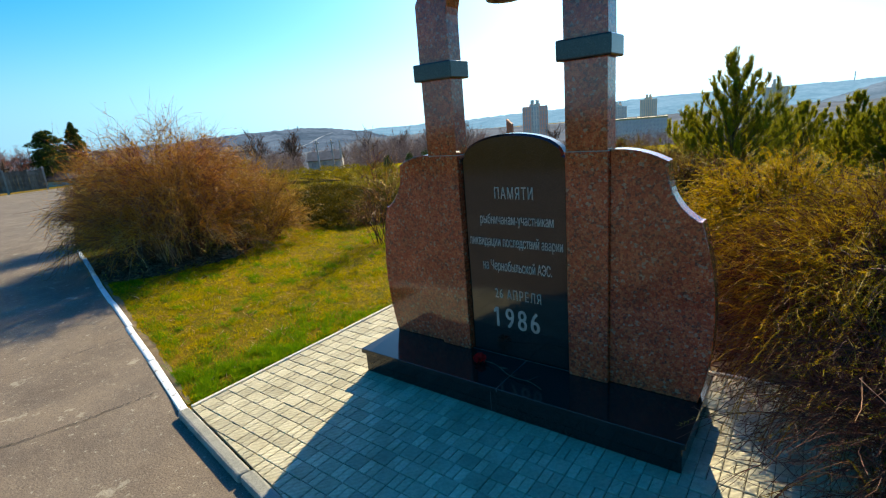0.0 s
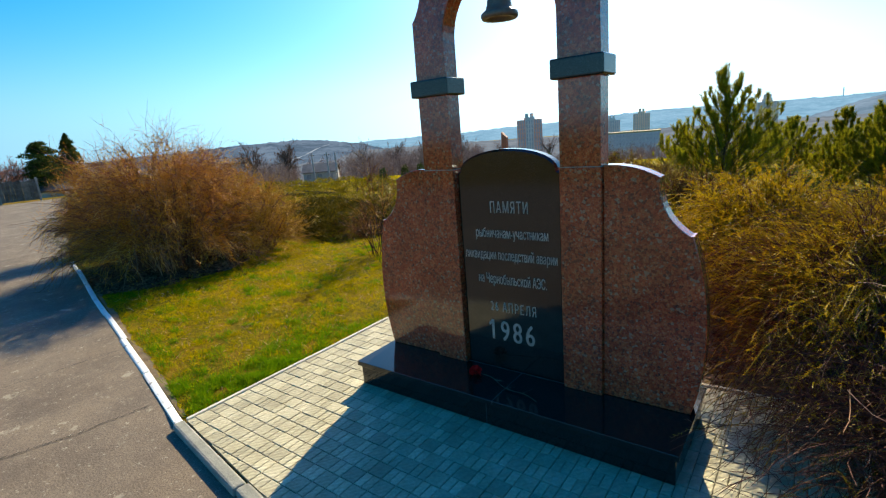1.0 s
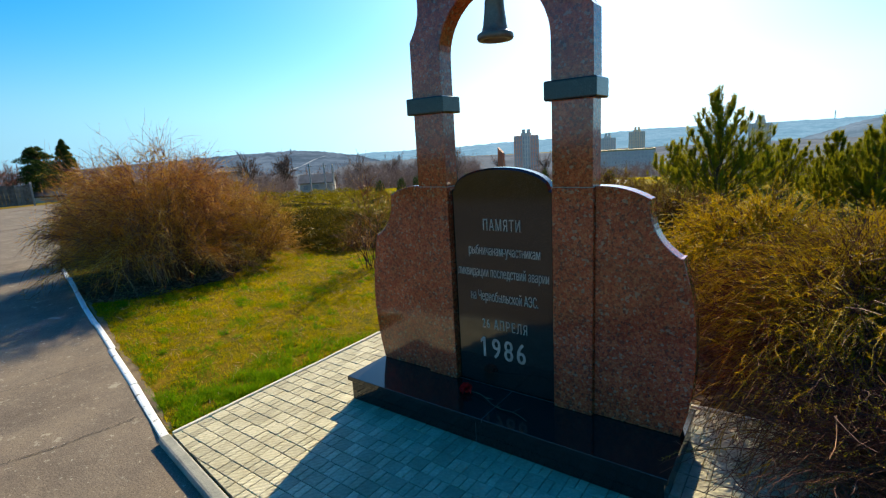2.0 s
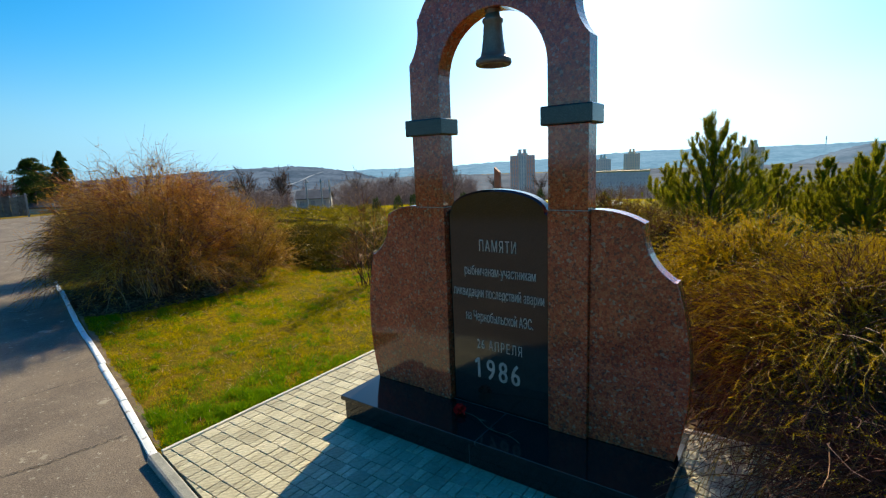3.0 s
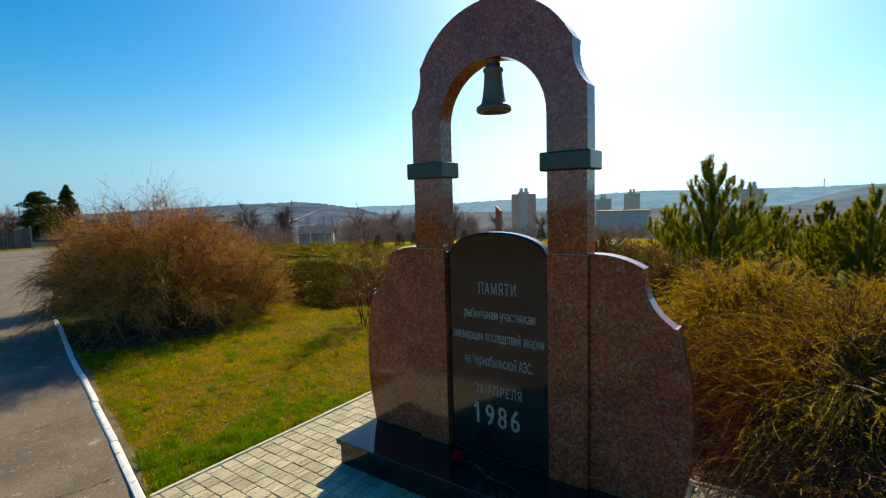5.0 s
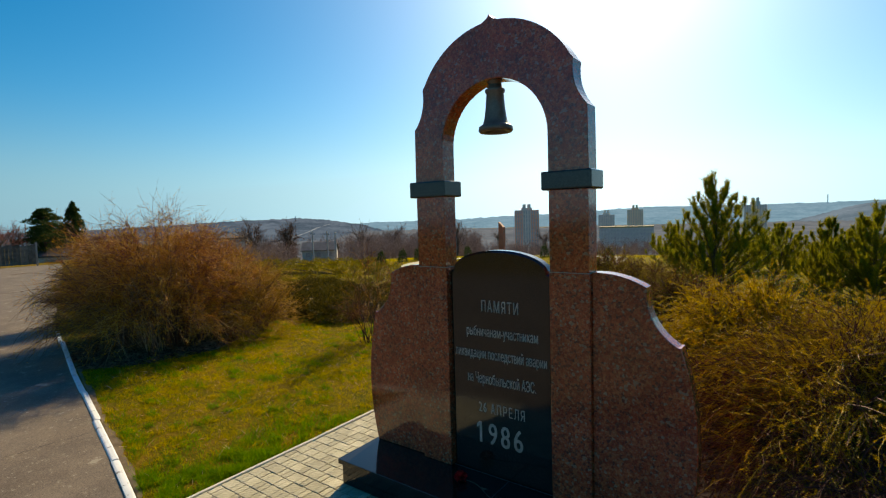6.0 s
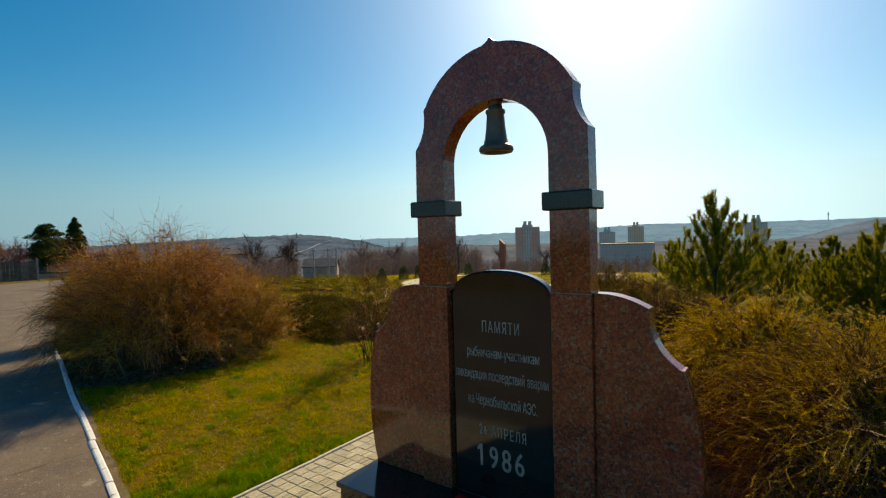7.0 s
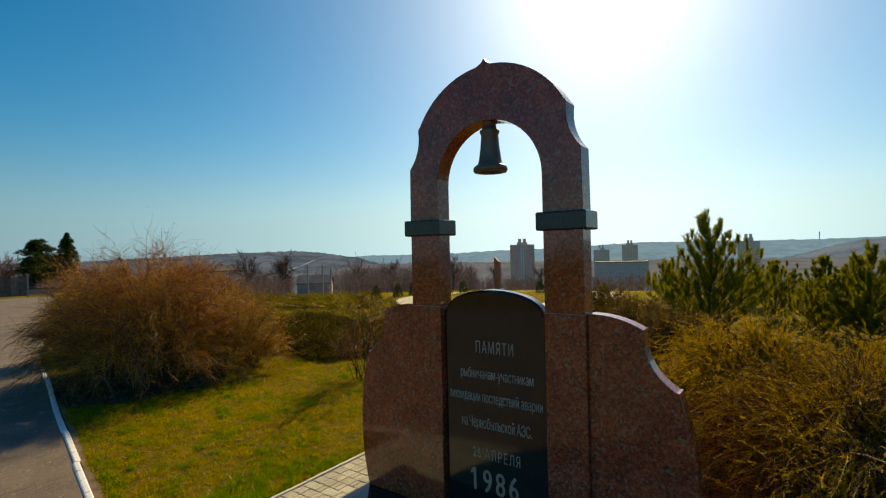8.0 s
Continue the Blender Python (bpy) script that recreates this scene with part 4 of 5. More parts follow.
for k, (d, az) in enumerate(((17.5, -43.5), (18.8, -41.0), (19.5, -39.2), (20, -35.2), (20.5, -33.4), (20, -24.6), (19.5, -22.5), (16, -17.6))):
    juniper("small round conifer on the lawn", (1.28 + d * math.sin(radians(az)), -2.19 + d * math.cos(radians(az))), [(0, 0, 0.17, 0.17, 0.5)], 900, 70 + k, 0.06, "conifer", DARK_NEEDLE, "small conifers on the lawn")


def grass(name, label, n, region, length, width, mat, seed, lean=0.5):
    """Blades of grass; region gives points from a random generator."""
    rng = np.random.default_rng(seed)
    xy = region(rng, n)
    n = len(xy)
    base = np.stack([xy[:, 0], xy[:, 1], np.full(n, -0.03) + land(xy[:, 0], xy[:, 1])], -1)
    way = rng.normal(size=(n, 3)) * lean
    way[:, 2] = 1
    way /= np.linalg.norm(way, axis=1, keepdims=True)
    tuft = 1 + 0.45 * np.sin(xy[:, :1] * 31 + 3 * np.sin(xy[:, 1:] * 17)) * np.sin(xy[:, 1:] * 27 + 2 * np.sin(xy[:, :1] * 13))
    V, F = blades(base, base + way * rng.uniform(*length, (n, 1)) * tuft, rng.uniform(0.7, 1.3, n) * width, rng)
    return tagged(finish(name, np_mesh(name, V, F), mat), label, "grass", kind="stuff")


def lawn_near(rng, n):
    m = n // 34
    cx, cy = rng.uniform(-6.5, -1.57, m), rng.uniform(-1.2, 3.4, m)
    k = rng.integers(0, m, n)
    x = cx[k] + rng.normal(size=n) * 0.024
    y = cy[k] + rng.normal(size=n) * 0.024
    patch = np.sin(x * 2.1 + 1.3 * np.sin(y * 1.7)) * np.cos(y * 2.4 + x)
    keep = (x < -1.57) & (y > edge_y(x) + 0.04 + 0.045 * (0.5 + 0.5 * np.sin(x * 6.3) * np.cos(x * 2.1))) & (rng.uniform(0, 1, n) < 0.68 + 0.25 * patch + 0.3 * np.sin(x * 9.7 + 2.3 * np.sin(y * 5.1)) * np.sin(y * 8.3 + 1.9 * np.sin(x * 6.2))) & (np.hypot(x + 5.9, y - 0.75) > 1.1 + 0.2 * np.sin(np.arctan2(y - 0.75, x + 5.9) * 5))
    return np.stack([x, y], -1)[keep]


def lawn_far(rng, n):
    x = rng.uniform(-19, 4, n)
    y = rng.uniform(0.7, 20, n)
    keep = (y > edge_y(x) + 0.15) & ((y > 3.2) | (x < -6.3) | (x > -1.6)) & (np.hypot(x + 5.9, y - 0.75) > 1.4) & (np.hypot(x - 1.85, y - 1.3) > 1.3) & ~((np.hypot((x + 7.0) / 3.6, (y - 13.6) / 4.9) < 1) & (np.hypot((x + 7.0) / 2.7, (y - 13.6) / 4.0) > 1))
    return np.stack([x, y], -1)[keep]


def verge(rng, n):
    y = rng.triangular(-1.12, -0.95, 0.66, n)
    x = -1.585 - np.abs(rng.normal(size=n)) * (0.2 + 0.1 * np.sin(y * 5 + 1) - 0.09 * y)
    clump = np.sin(x * 17 + 2 * np.sin(y * 6)) * np.cos(y * 13 + x * 5)
    keep = (y > edge_y(x) + 0.06) & (rng.uniform(0, 1, n) < 0.5 + 0.6 * clump)
    return np.stack([x, y], -1)[keep]


grass("grass", "short yellow-green lawn grass", 300000, lawn_near, (0.014, 0.046), 0.0046, GRASS, 61, 1.0)
grass("grass_verge", "longer fresh green grass along the paving", 26000, verge, (0.025, 0.065), 0.0048, TALL_GRASS, 62, 0.7)
def tufts(rng, n):
    m = n // 110
    cx, cy = rng.uniform(-5.6, -1.65, m), rng.uniform(-1.0, 3.2, m)
    k = rng.integers(0, m, n)
    r = rng.uniform(0.02, 0.09, m)[k]
    x, y = cx[k] + rng.normal(size=n) * r, cy[k] + rng.normal(size=n) * r * 0.7
    keep = (y > edge_y(x) + 0.1) & (x < -1.58) & (np.hypot(x + 5.9, y - 0.75) > 1.3)
    return np.stack([x, y], -1)[keep]


grass("grass_tufts", "darker green tufts in the lawn", 26000, tufts, (0.025, 0.065), 0.005, TALL_GRASS, 68, 0.7)
grass("meadow_grass", "rough green meadow grass", 110000, lawn_far, (0.03, 0.075), 0.012, GRASS, 63, 0.5)

LITTER = leafy("dead_leaves", [(0.2, (0.0406, 0.019, 0.014)), (0.5, (0.116, 0.057, 0.035)), (0.85, (0.302, 0.171, 0.1))], 4.0, 0.8, 0.1, 0.1)
SOIL = simple("bare_soil", [(0.3, (0.12, 0.08, 0.045)), (0.7, (0.24, 0.17, 0.1))], 8, 0.95, 0.15, 0.7, 60)


def litter(at, r, n, seed):
    rng = np.random.default_rng(seed)
    a, u = rng.uniform(0, 2 * np.pi, n), np.sqrt(rng.uniform(0, 1, n)) * r
    base = np.stack([at[0] + u * np.cos(a), at[1] + u * np.sin(a), rng.uniform(-0.028, -0.006, n)], -1)
    base = base[(base[:, 1] > edge_y(base[:, 0]) + 0.05) & ((base[:, 1] > PAVE_BACK + 0.05) | (base[:, 0] < -1.6) | (base[:, 0] > PAVE_RIGHT + 0.06))]
    way = rng.normal(size=base.shape) * np.array([0.03, 0.03, 0.012])
    V, F = blades(base, base + way, 0.02, rng)
    return tagged(finish("leaf_litter", np_mesh("leaf_litter", V, F), LITTER), "brown dead leaves under the shrubs", "leaf litter", kind="stuff")


litter((-5.9, 0.75), 1.2, 15000, 64)
litter((1.85, 1.5), 1.6, 22000, 65)
litter((2.6, 0.0), 1.4, 20000, 67)


def soil_patch(outline, name, label):
    bm = bmesh.new()
    bm.faces.new([bm.verts.new((x, y, -0.0215)) for x, y in outline])
    return tagged(part(name, bm, SOIL, None), label, "soil", kind="structure")


def ragged(x0, x1, seed):
    rng = random.Random(seed)
    xs = [x0 + (x1 - x0) * k / 60 for k in range(61)]
    low = [(x, float(edge_y(np.array(x))) + 0.03) for x in xs]
    high = [(x, float(edge_y(np.array(x))) + 0.05 + 0.04 * (0.5 + 0.5 * math.sin(x * 6.3) * math.cos(x * 2.1)) + rng.uniform(-0.015, 0.015)) for x in xs]
    return low + high[::-1]


soil_patch(ragged(-6.2, -1.62, 8), "soil_strip", "bare brown soil along the white kerb")
soil_patch([(-5.9 + 1.15 * math.cos(a) * (1 + 0.07 * math.sin(5 * a)), max(0.75 + 1.1 * math.sin(a) * (1 + 0.06 * math.sin(7 * a)), float(edge_y(np.array(-5.9 + 1.15 * math.cos(a) * (1 + 0.07 * math.sin(5 * a))))) + 0.03)) for a in (2 * math.pi * k / 48 for k in range(48))], "soil_under_shrub", "bare dark soil under the large shrub")
soil_patch([(1.575, -1.5), (3.6, -1.7), (3.6, 0.66), (1.575, 0.66)], "soil_beside_paving", "bare dark soil beside the paving under shrubs")
soil_patch([(0.75, 0.68), (3.3, 0.68), (3.3, 3.4), (0.75, 3.0)], "soil_behind_paving", "bare dark soil under the yellow shrubs")


def straw_spots(rng, n):
    x, y = rng.uniform(-5.5, -1.7, n), rng.uniform(-0.9, 3.0, n)
    keep = (y > edge_y(x) + 0.12) & (np.hypot(x + 5.9, y - 0.75) > 1.5)
    return np.stack([x, y], -1)[keep]


STRAW = leafy("dry_straw", [(0.2, (0.406, 0.228, 0.1)), (0.6, (0.638, 0.399, 0.22)), (0.9, (0.812, 0.57, 0.4))], 6.0, 0.7, 0.2, 0.1)
grass("straw", "pale dry straw lying in the lawn", 2600, straw_spots, (0.03, 0.075), 0.006, STRAW, 66, 1.8)

# ---- lawn path and stele ----
def ring_path():
    bm = bmesh.new()
    rows = []
    for k in range(72):
        a = 2 * math.pi * k / 72
        rows.append([bm.verts.new((-7.0 + rx * math.cos(a), 13.6 + ry * math.sin(a), z + float(land(np.array(-7.0 + rx * math.cos(a)), np.array(13.6 + ry * math.sin(a)))))) for rx, ry, z in ((2.7, 4.0, -0.02), (2.7, 4.0, 0.004), (3.6, 4.9, 0.004), (3.6, 4.9, -0.02))])
    for k in range(72):
        a, b = rows[k], rows[(k + 1) % 72]
        for j in range(3):
            bm.faces.new((a[j], a[j + 1], b[j + 1], b[j]))
    return tagged(part("path", bm, CREAM, None), "pale curved paved path on the lawn", "path", kind="structure")


ring_path()
STELE = simple("rusty_red_stone", [(0.3, (0.36, 0.09, 0.04)), (0.7, (0.52, 0.16, 0.075))], 3, 0.6)
STELE_Z = float(land(np.array(-11.0), np.array(19.6))) - 0.03
stele = thing("stele", "slender red-brown pointed stele on the lawn", "stele", at=(-11.0, 19.6, STELE_Z))
part("shaft", slab_bm([(-0.14, 0.1), (0.14, 0.1), (0.14, 0.98 - STELE_Z), (-0.14, 1.24 - STELE_Z)], -0.1, 0.1, 0.01), STELE, stele)
part("foot", box_bm(-0.3, 0.3, -0.25, 0.25, 0, 0.11, 0.015), CONCRETE, stele)

# ---- the distance ----
EYE = (1.28, -2.19)


def spot(az, dist):
    """A place at a bearing from where one stands, and the land's height there."""
    x, y = EYE[0] + dist * math.sin(radians(az)), EYE[1] + dist * math.cos(radians(az))
    return x, y, float(land(np.array(x), np.array(y)))


# tower concrete is raised in base colour, standing in for haze before it
WALL_GREY = simple("panel_concrete", [(0.3, (0.72, 0.57, 0.44)), (0.7, (0.8, 0.66, 0.53))], 0.08, 0.85)
WALL_PINK = simple("brick_panels", [(0.3, (0.88, 0.36, 0.22)), (0.7, (0.9, 0.46, 0.31))], 0.1, 0.85)
WALL_WHITE = simple("limewashed_wall", [(0.3, (0.4, 0.39, 0.36)), (0.7, (0.58, 0.56, 0.52))], 0.5, 0.85)
WALL_BLOCK = simple("dull_panel_concrete", [(0.3, (0.486, 0.432, 0.37)), (0.7, (0.576, 0.513, 0.449))], 0.08, 0.85)
WALL_CREAM = simple("cream_panels", [(0.3, (0.86, 0.58, 0.36)), (0.7, (0.9, 0.68, 0.45))], 0.1, 0.85)
ROOF_OCHRE = simple("ochre_roof_edge", [(0.3, (0.34, 0.25, 0.11)), (0.7, (0.46, 0.34, 0.16))], 0.2, 0.85)
# tower panes are paled in base colour too, as haze would do
TOWER_GLASS = simple("hazy_glazing", [(0.3, (0.42, 0.36, 0.33)), (0.7, (0.52, 0.46, 0.43))], 0.3, 0.5, 0.3)
WALL_DULL = simple("grey_render", [(0.3, (0.39, 0.36, 0.315)), (0.7, (0.54, 0.495, 0.45))], 0.5, 0.85)
GLAZING = simple("dark_glazing", [(0.3, (0.28, 0.27, 0.27)), (0.7, (0.4, 0.39, 0.39))], 0.3, 0.25, 0.5)
ROOF_GREY = simple("slate_roof", [(0.3, (0.06, 0.055, 0.055)), (0.7, (0.11, 0.1, 0.1))], 0.8, 0.8, 0.3, 0.3)
POLE_PALE = simple("pale_concrete_pole", [(0.3, (0.34, 0.33, 0.31)), (0.7, (0.46, 0.45, 0.42))], 3, 0.85)
ROOF_SLATE = simple("pale_slate_roof", [(0.3, (0.11, 0.1, 0.095)), (0.7, (0.19, 0.175, 0.165))], 0.8, 0.8, 0.2)
WOOD_POLE = simple("weathered_pole", [(0.3, (0.2, 0.18, 0.15)), (0.7, (0.36, 0.33, 0.29))], 3, 0.85)


def windows_mesh(cols, rows, w, z0, z1, y, ww=0.5, hh=0.55):
    """A field of recessed-looking panes, each a little box, over a front w wide."""
    V, F = [], []
    cube = np.array([[a, b, c] for a in (0, 1) for b in (0, 1) for c in (0, 1)], dtype=float)
    quads = np.array([[0, 1, 3, 2], [4, 6, 7, 5], [0, 4, 5, 1], [2, 3, 7, 6], [0, 2, 6, 4], [1, 5, 7, 3]])
    dx, dz = w / cols, (z1 - z0) / rows
    for i in range(cols):
        for j in range(rows):
            o = np.array([-w / 2 + (i + 0.5 - ww / 2) * dx, y - 0.12, z0 + (j + 0.3) * dz])
            F.append(quads + 8 * len(V))
            V.append(o + cube * np.array([ww * dx, 0.2, hh * dz]))
    return np_mesh("glazing", np.concatenate(V), np.concatenate(F))


def tower(label, az, dist, w, z0, z1, crown, mats):
    """A tower block: core, projecting side bays, machine rooms on the roof, panes on every storey."""
    x, y, _ = spot(az, dist)
    top = thing("apartment_tower", label, "apartment block", "far towers", at=(x, y, 0))
    top.rotation_euler = (0, 0, radians(-az))
    d = w * 0.8
    part("core", box_bm(-w * 0.5, w * 0.5, -d / 2, d / 2, z0, z1), mats[0], top)
    for s in (-1, 1):
        part("side_bay", box_bm(s * w * 0.33 - w * 0.16, s * w * 0.33 + w * 0.16, -d / 2 - 1.2, -d / 2 + 0.5, z0, z1 + 0.9), mats[1], top)
    part("machine_room", box_bm(-w * 0.22, w * 0.22, -d * 0.3, d * 0.3, z1, z1 + crown * 0.5), mats[0], top)
    for s in (-1, 1):
        part("lift_house", box_bm(s * w * 0.1 - w * 0.07, s * w * 0.1 + w * 0.07, -d * 0.2, d * 0.2, z1 + crown * 0.5, z1 + crown), mats[0], top)
    rows = max(6, int((z1 - z0) / 2.9))
    for nm, ww, xx, yy, c in (("glazing", w * 0.3, 0, -d / 2, 3), ("glazing", w * 0.3, -w * 0.33, -d / 2 - 1.2, 3), ("glazing", w * 0.3, w * 0.33, -d / 2 - 1.2, 3)):
        ob = finish(nm, windows_mesh(c, rows, ww, z0, z1, yy, 0.38, 0.8), TOWER_GLASS, top)
        ob.location.x = xx
        ob["kind"] = "stuff"
    return top


tower("tall grey and pink apartment tower in the valley", -26.55, 370, 17.5, -38, 4.0, 5.2, (WALL_GREY, WALL_PINK))
tower("far grey apartment tower in haze", -17.85, 600, 17.5, -48, -2.0, 6.0, (WALL_GREY, WALL_GREY))
tower("far pale apartment tower in haze", -14.9, 600, 17.0, -48, 3.0, 6.0, (WALL_CREAM, WALL_CREAM))
tower("far grey apartment tower on the slope", -3.85, 600, 20.0, -48, 4.2, 8.0, (WALL_GREY, WALL_GREY))


def long_block():
    x, y, _ = spot(-15.8, 400)
    top = thing("apartment_block", "long grey panel apartment block in the valley", "apartment block", at=(x, y, 0))
    top.rotation_euler = (0, 0, radians(15.8))
    part("wall", box_bm(-19, 19, -6, 6, -38, -10.4), WALL_BLOCK, top)
    part("parapet", box_bm(-19.2, 19.2, -6.2, 6.2, -10.4, -9.3), ROOF_OCHRE, top)
    finish("glazing", windows_mesh(16, 9, 37, -38, -10.8, -6), TOWER_GLASS, top)["kind"] = "stuff"


long_block()


def gable_house(label, az, dist, w, d, wall, rise, z, turn, mats, wins=3):
    x, y, _ = spot(az, dist)
    top = thing("house", label, "house", "far houses", at=(x, y, z))
    top.rotation_euler = (0, 0, radians(turn))
    part("wall", box_bm(-w / 2, w / 2, -d / 2, d / 2, -1.5, wall), mats[0], top)
    bm = bmesh.new()
    o = 0.35
    prof = [(-d / 2 - o, wall - 0.05), (0, wall + rise), (d / 2 + o, wall - 0.05), (d / 2 + o, wall + 0.1), (0, wall + rise + 0.18), (-d / 2 - o, wall + 0.1)]
    rings = [[bm.verts.new((s * (w / 2 + o), a, b)) for a, b in prof] for s in (-1, 1)]
    bm.faces.new(rings[0])
    bm.faces.new(rings[1][::-1])
    for k in range(6):
        bm.faces.new((rings[0][k], rings[0][(k + 1) % 6], rings[1][(k + 1) % 6], rings[1][k]))
    part("roof", bm, mats[1], top)
    for s in (-1, 1):
        gb = bmesh.new()
        gb.faces.new([gb.verts.new((s * (w / 2 - 0.02), a, b)) for a, b in ((-d / 2, wall), (d / 2, wall), (0, wall + rise))])
        part("gable", gb, mats[0], top)
    for k in range(wins):
        xx = -w / 2 + (k + 0.5) * w / wins
        part("window", box_bm(xx - 0.45, xx + 0.45, -d / 2 - 0.05, -d / 2 + 0.05, wall * 0.35, wall * 0.8), GLAZING, top)
    part("chimney", box_bm(w * 0.2, w * 0.2 + 0.5, 0.2, 0.7, wall + rise * 0.5, wall + rise + 0.4), ROOF_GREY, top)
    return top


gable_house("small grey house with a dark slate roof and poles beside", -50.3, 120, 7.4, 6, 2.2, 1.7, -7.5, 42, (WALL_DULL, ROOF_SLATE))
gable_house("low grey-roofed house behind the fence", -71.8, 58, 7.0, 5, 1.5, 0.95, -2.5, 30, (WALL_WHITE, ROOF_GREY), 2)
gable_house("long pale farm building behind the shrubs", -61.5, 90, 11.0, 6, 1.0, 0.7, -1.9, 60, (WALL_WHITE, ROOF_GREY), 5)


def utility_pole(az, dist, ztop, label, arm=True):
    x, y, z = spot(az, dist)
    top = thing("utility_pole", label, "utility pole", "utility poles", at=(x, y, z))
    h = ztop - z
    thin = 0.4 if dist < 70 else 1.1
    part("pole", lathe_bm([(0.18 * thin, -0.3), (0.14 * thin, h)], 0, 0, 8), POLE_PALE, top)
    if not arm:
        part("cap", lathe_bm([(0.14 * thin, h), (0.2 * thin, h + 0.02), (0.0, h + 0.1)], 0, 0, 8), WOOD_POLE, top)
        return
    part("crossarm", box_bm(-0.8, 0.8, -0.06, 0.06, h - 0.7, h - 0.56), WOOD_POLE, top)
    for s in (-0.65, 0, 0.65):
        part("insulator", lathe_bm([(0.06, h - 0.56), (0.07, h - 0.45), (0.03, h - 0.38)], s, 0, 6), WALL_WHITE, top)


utility_pole(-51.1, 108, -0.6, "pale concrete utility pole beside the grey house")
utility_pole(-49.5, 108, -0.7, "pale concrete utility pole beside the grey house")
utility_pole(-48.6, 112, -1.2, "pale concrete utility pole beyond the grey house", False)
utility_pole(-76.5, 62, 2.0, "pale concrete post behind the fence", False)


def bare_tree(label, az, dist, h, spread, seed, mat, group="bare trees", thick=1.0):
    rng = np.random.default_rng(seed)
    x, y, z = spot(az, dist)
    top = thing("bare_tree", label, "tree", group, at=(x, y, z - 0.05))
    s = np.linspace(0, 1, 6)
    trunk = np.stack([0.05 * h * np.sin(s * 3 + seed) * s, np.zeros(6), s * h * 0.62], -1)[None]
    V, F = tubes(trunk, np.linspace(0.035, 0.014, 6)[None] * h * thick, 7)
    finish("trunk", np_mesh("trunk", V, F), BARK, top, smooth=True)
    L = sprouts(rng, trunk, 22, 0.35, 1.0, (0.3 * spread, 0.55 * spread), 6, 0.55, 0.16)
    L2 = sprouts(rng, L, 150, 0.3, 1.0, (0.12 * spread, 0.3 * spread), 4, 0.4, 0.1)
    a = tubes(L, np.linspace(0.012, 0.004, 6)[None] * h * np.ones((22, 1)) * thick, 4)
    b = tubes(L2, np.linspace(0.0045, 0.002, 4)[None] * h * np.ones((150, 1)) * thick, 3)
    finish("branching", np_mesh("branching", *join([a, b])), BARK, top)["kind"] = "stuff"
    Q = sprouts(rng, L2, 1400, 0.2, 1.0, (0.05 * spread, 0.14 * spread), 2, 0.5, 0)
    finish("twig_growth", np_mesh("twig_growth", *blades(Q[:, 0], Q[:, 1], 0.006 * h * thick, rng)), mat, top)["kind"] = "stuff"


FAR_TWIG = leafy("far_bare_twigs", [(0.2, (0.127, 0.0855, 0.085)), (0.5, (0.234, 0.162, 0.15)), (0.85, (0.351, 0.257, 0.2))], 0.05, 0.8, 0.1)
FAR_DARK = leafy("far_dark_twigs", [(0.2, (0.058, 0.0333, 0.03)), (0.5, (0.116, 0.0712, 0.06)), (0.85, (0.209, 0.123, 0.1))], 0.05, 0.8, 0.1)
PINK_TWIG = leafy("reddish_bare_twigs", [(0.2, (0.186, 0.0665, 0.05)), (0.6, (0.325, 0.123, 0.09)), (0.9, (0.441, 0.19, 0.13))], 0.1, 0.8, 0.15)
bare_tree("leafless dark tree in front of the hill", -53.9, 75, 6.8, 5.4, 81, FAR_DARK, thick=1.2)
bare_tree("leafless dark tree near the farm building", -57.4, 80, 6.2, 6.0, 82, FAR_DARK, thick=1.2)
for az, dist, h, spread, seed in ((-45.5, 55, 4.1, 3.6, 85), (-42.2, 62, 4.4, 4.0, 86), (-38.6, 50, 3.6, 3.2, 87), (-34.6, 46, 3.7, 2.6, 88), (-29.6, 60, 3.6, 3.0, 89), (-24.4, 55, 3.2, 3.0, 90)):
    bare_tree("leafless grey-brown young tree below the lawn", az, dist, h, spread, seed, FAR_TWIG, "young trees below the lawn", 0.8)
bare_tree("leafless reddish tree beyond the fence", -78.4, 55, 3.4, 3.6, 83, PINK_TWIG)
bare_tree("leafless reddish tree beyond the fence", -77.3, 57, 3.0, 3.2, 84, PINK_TWIG)


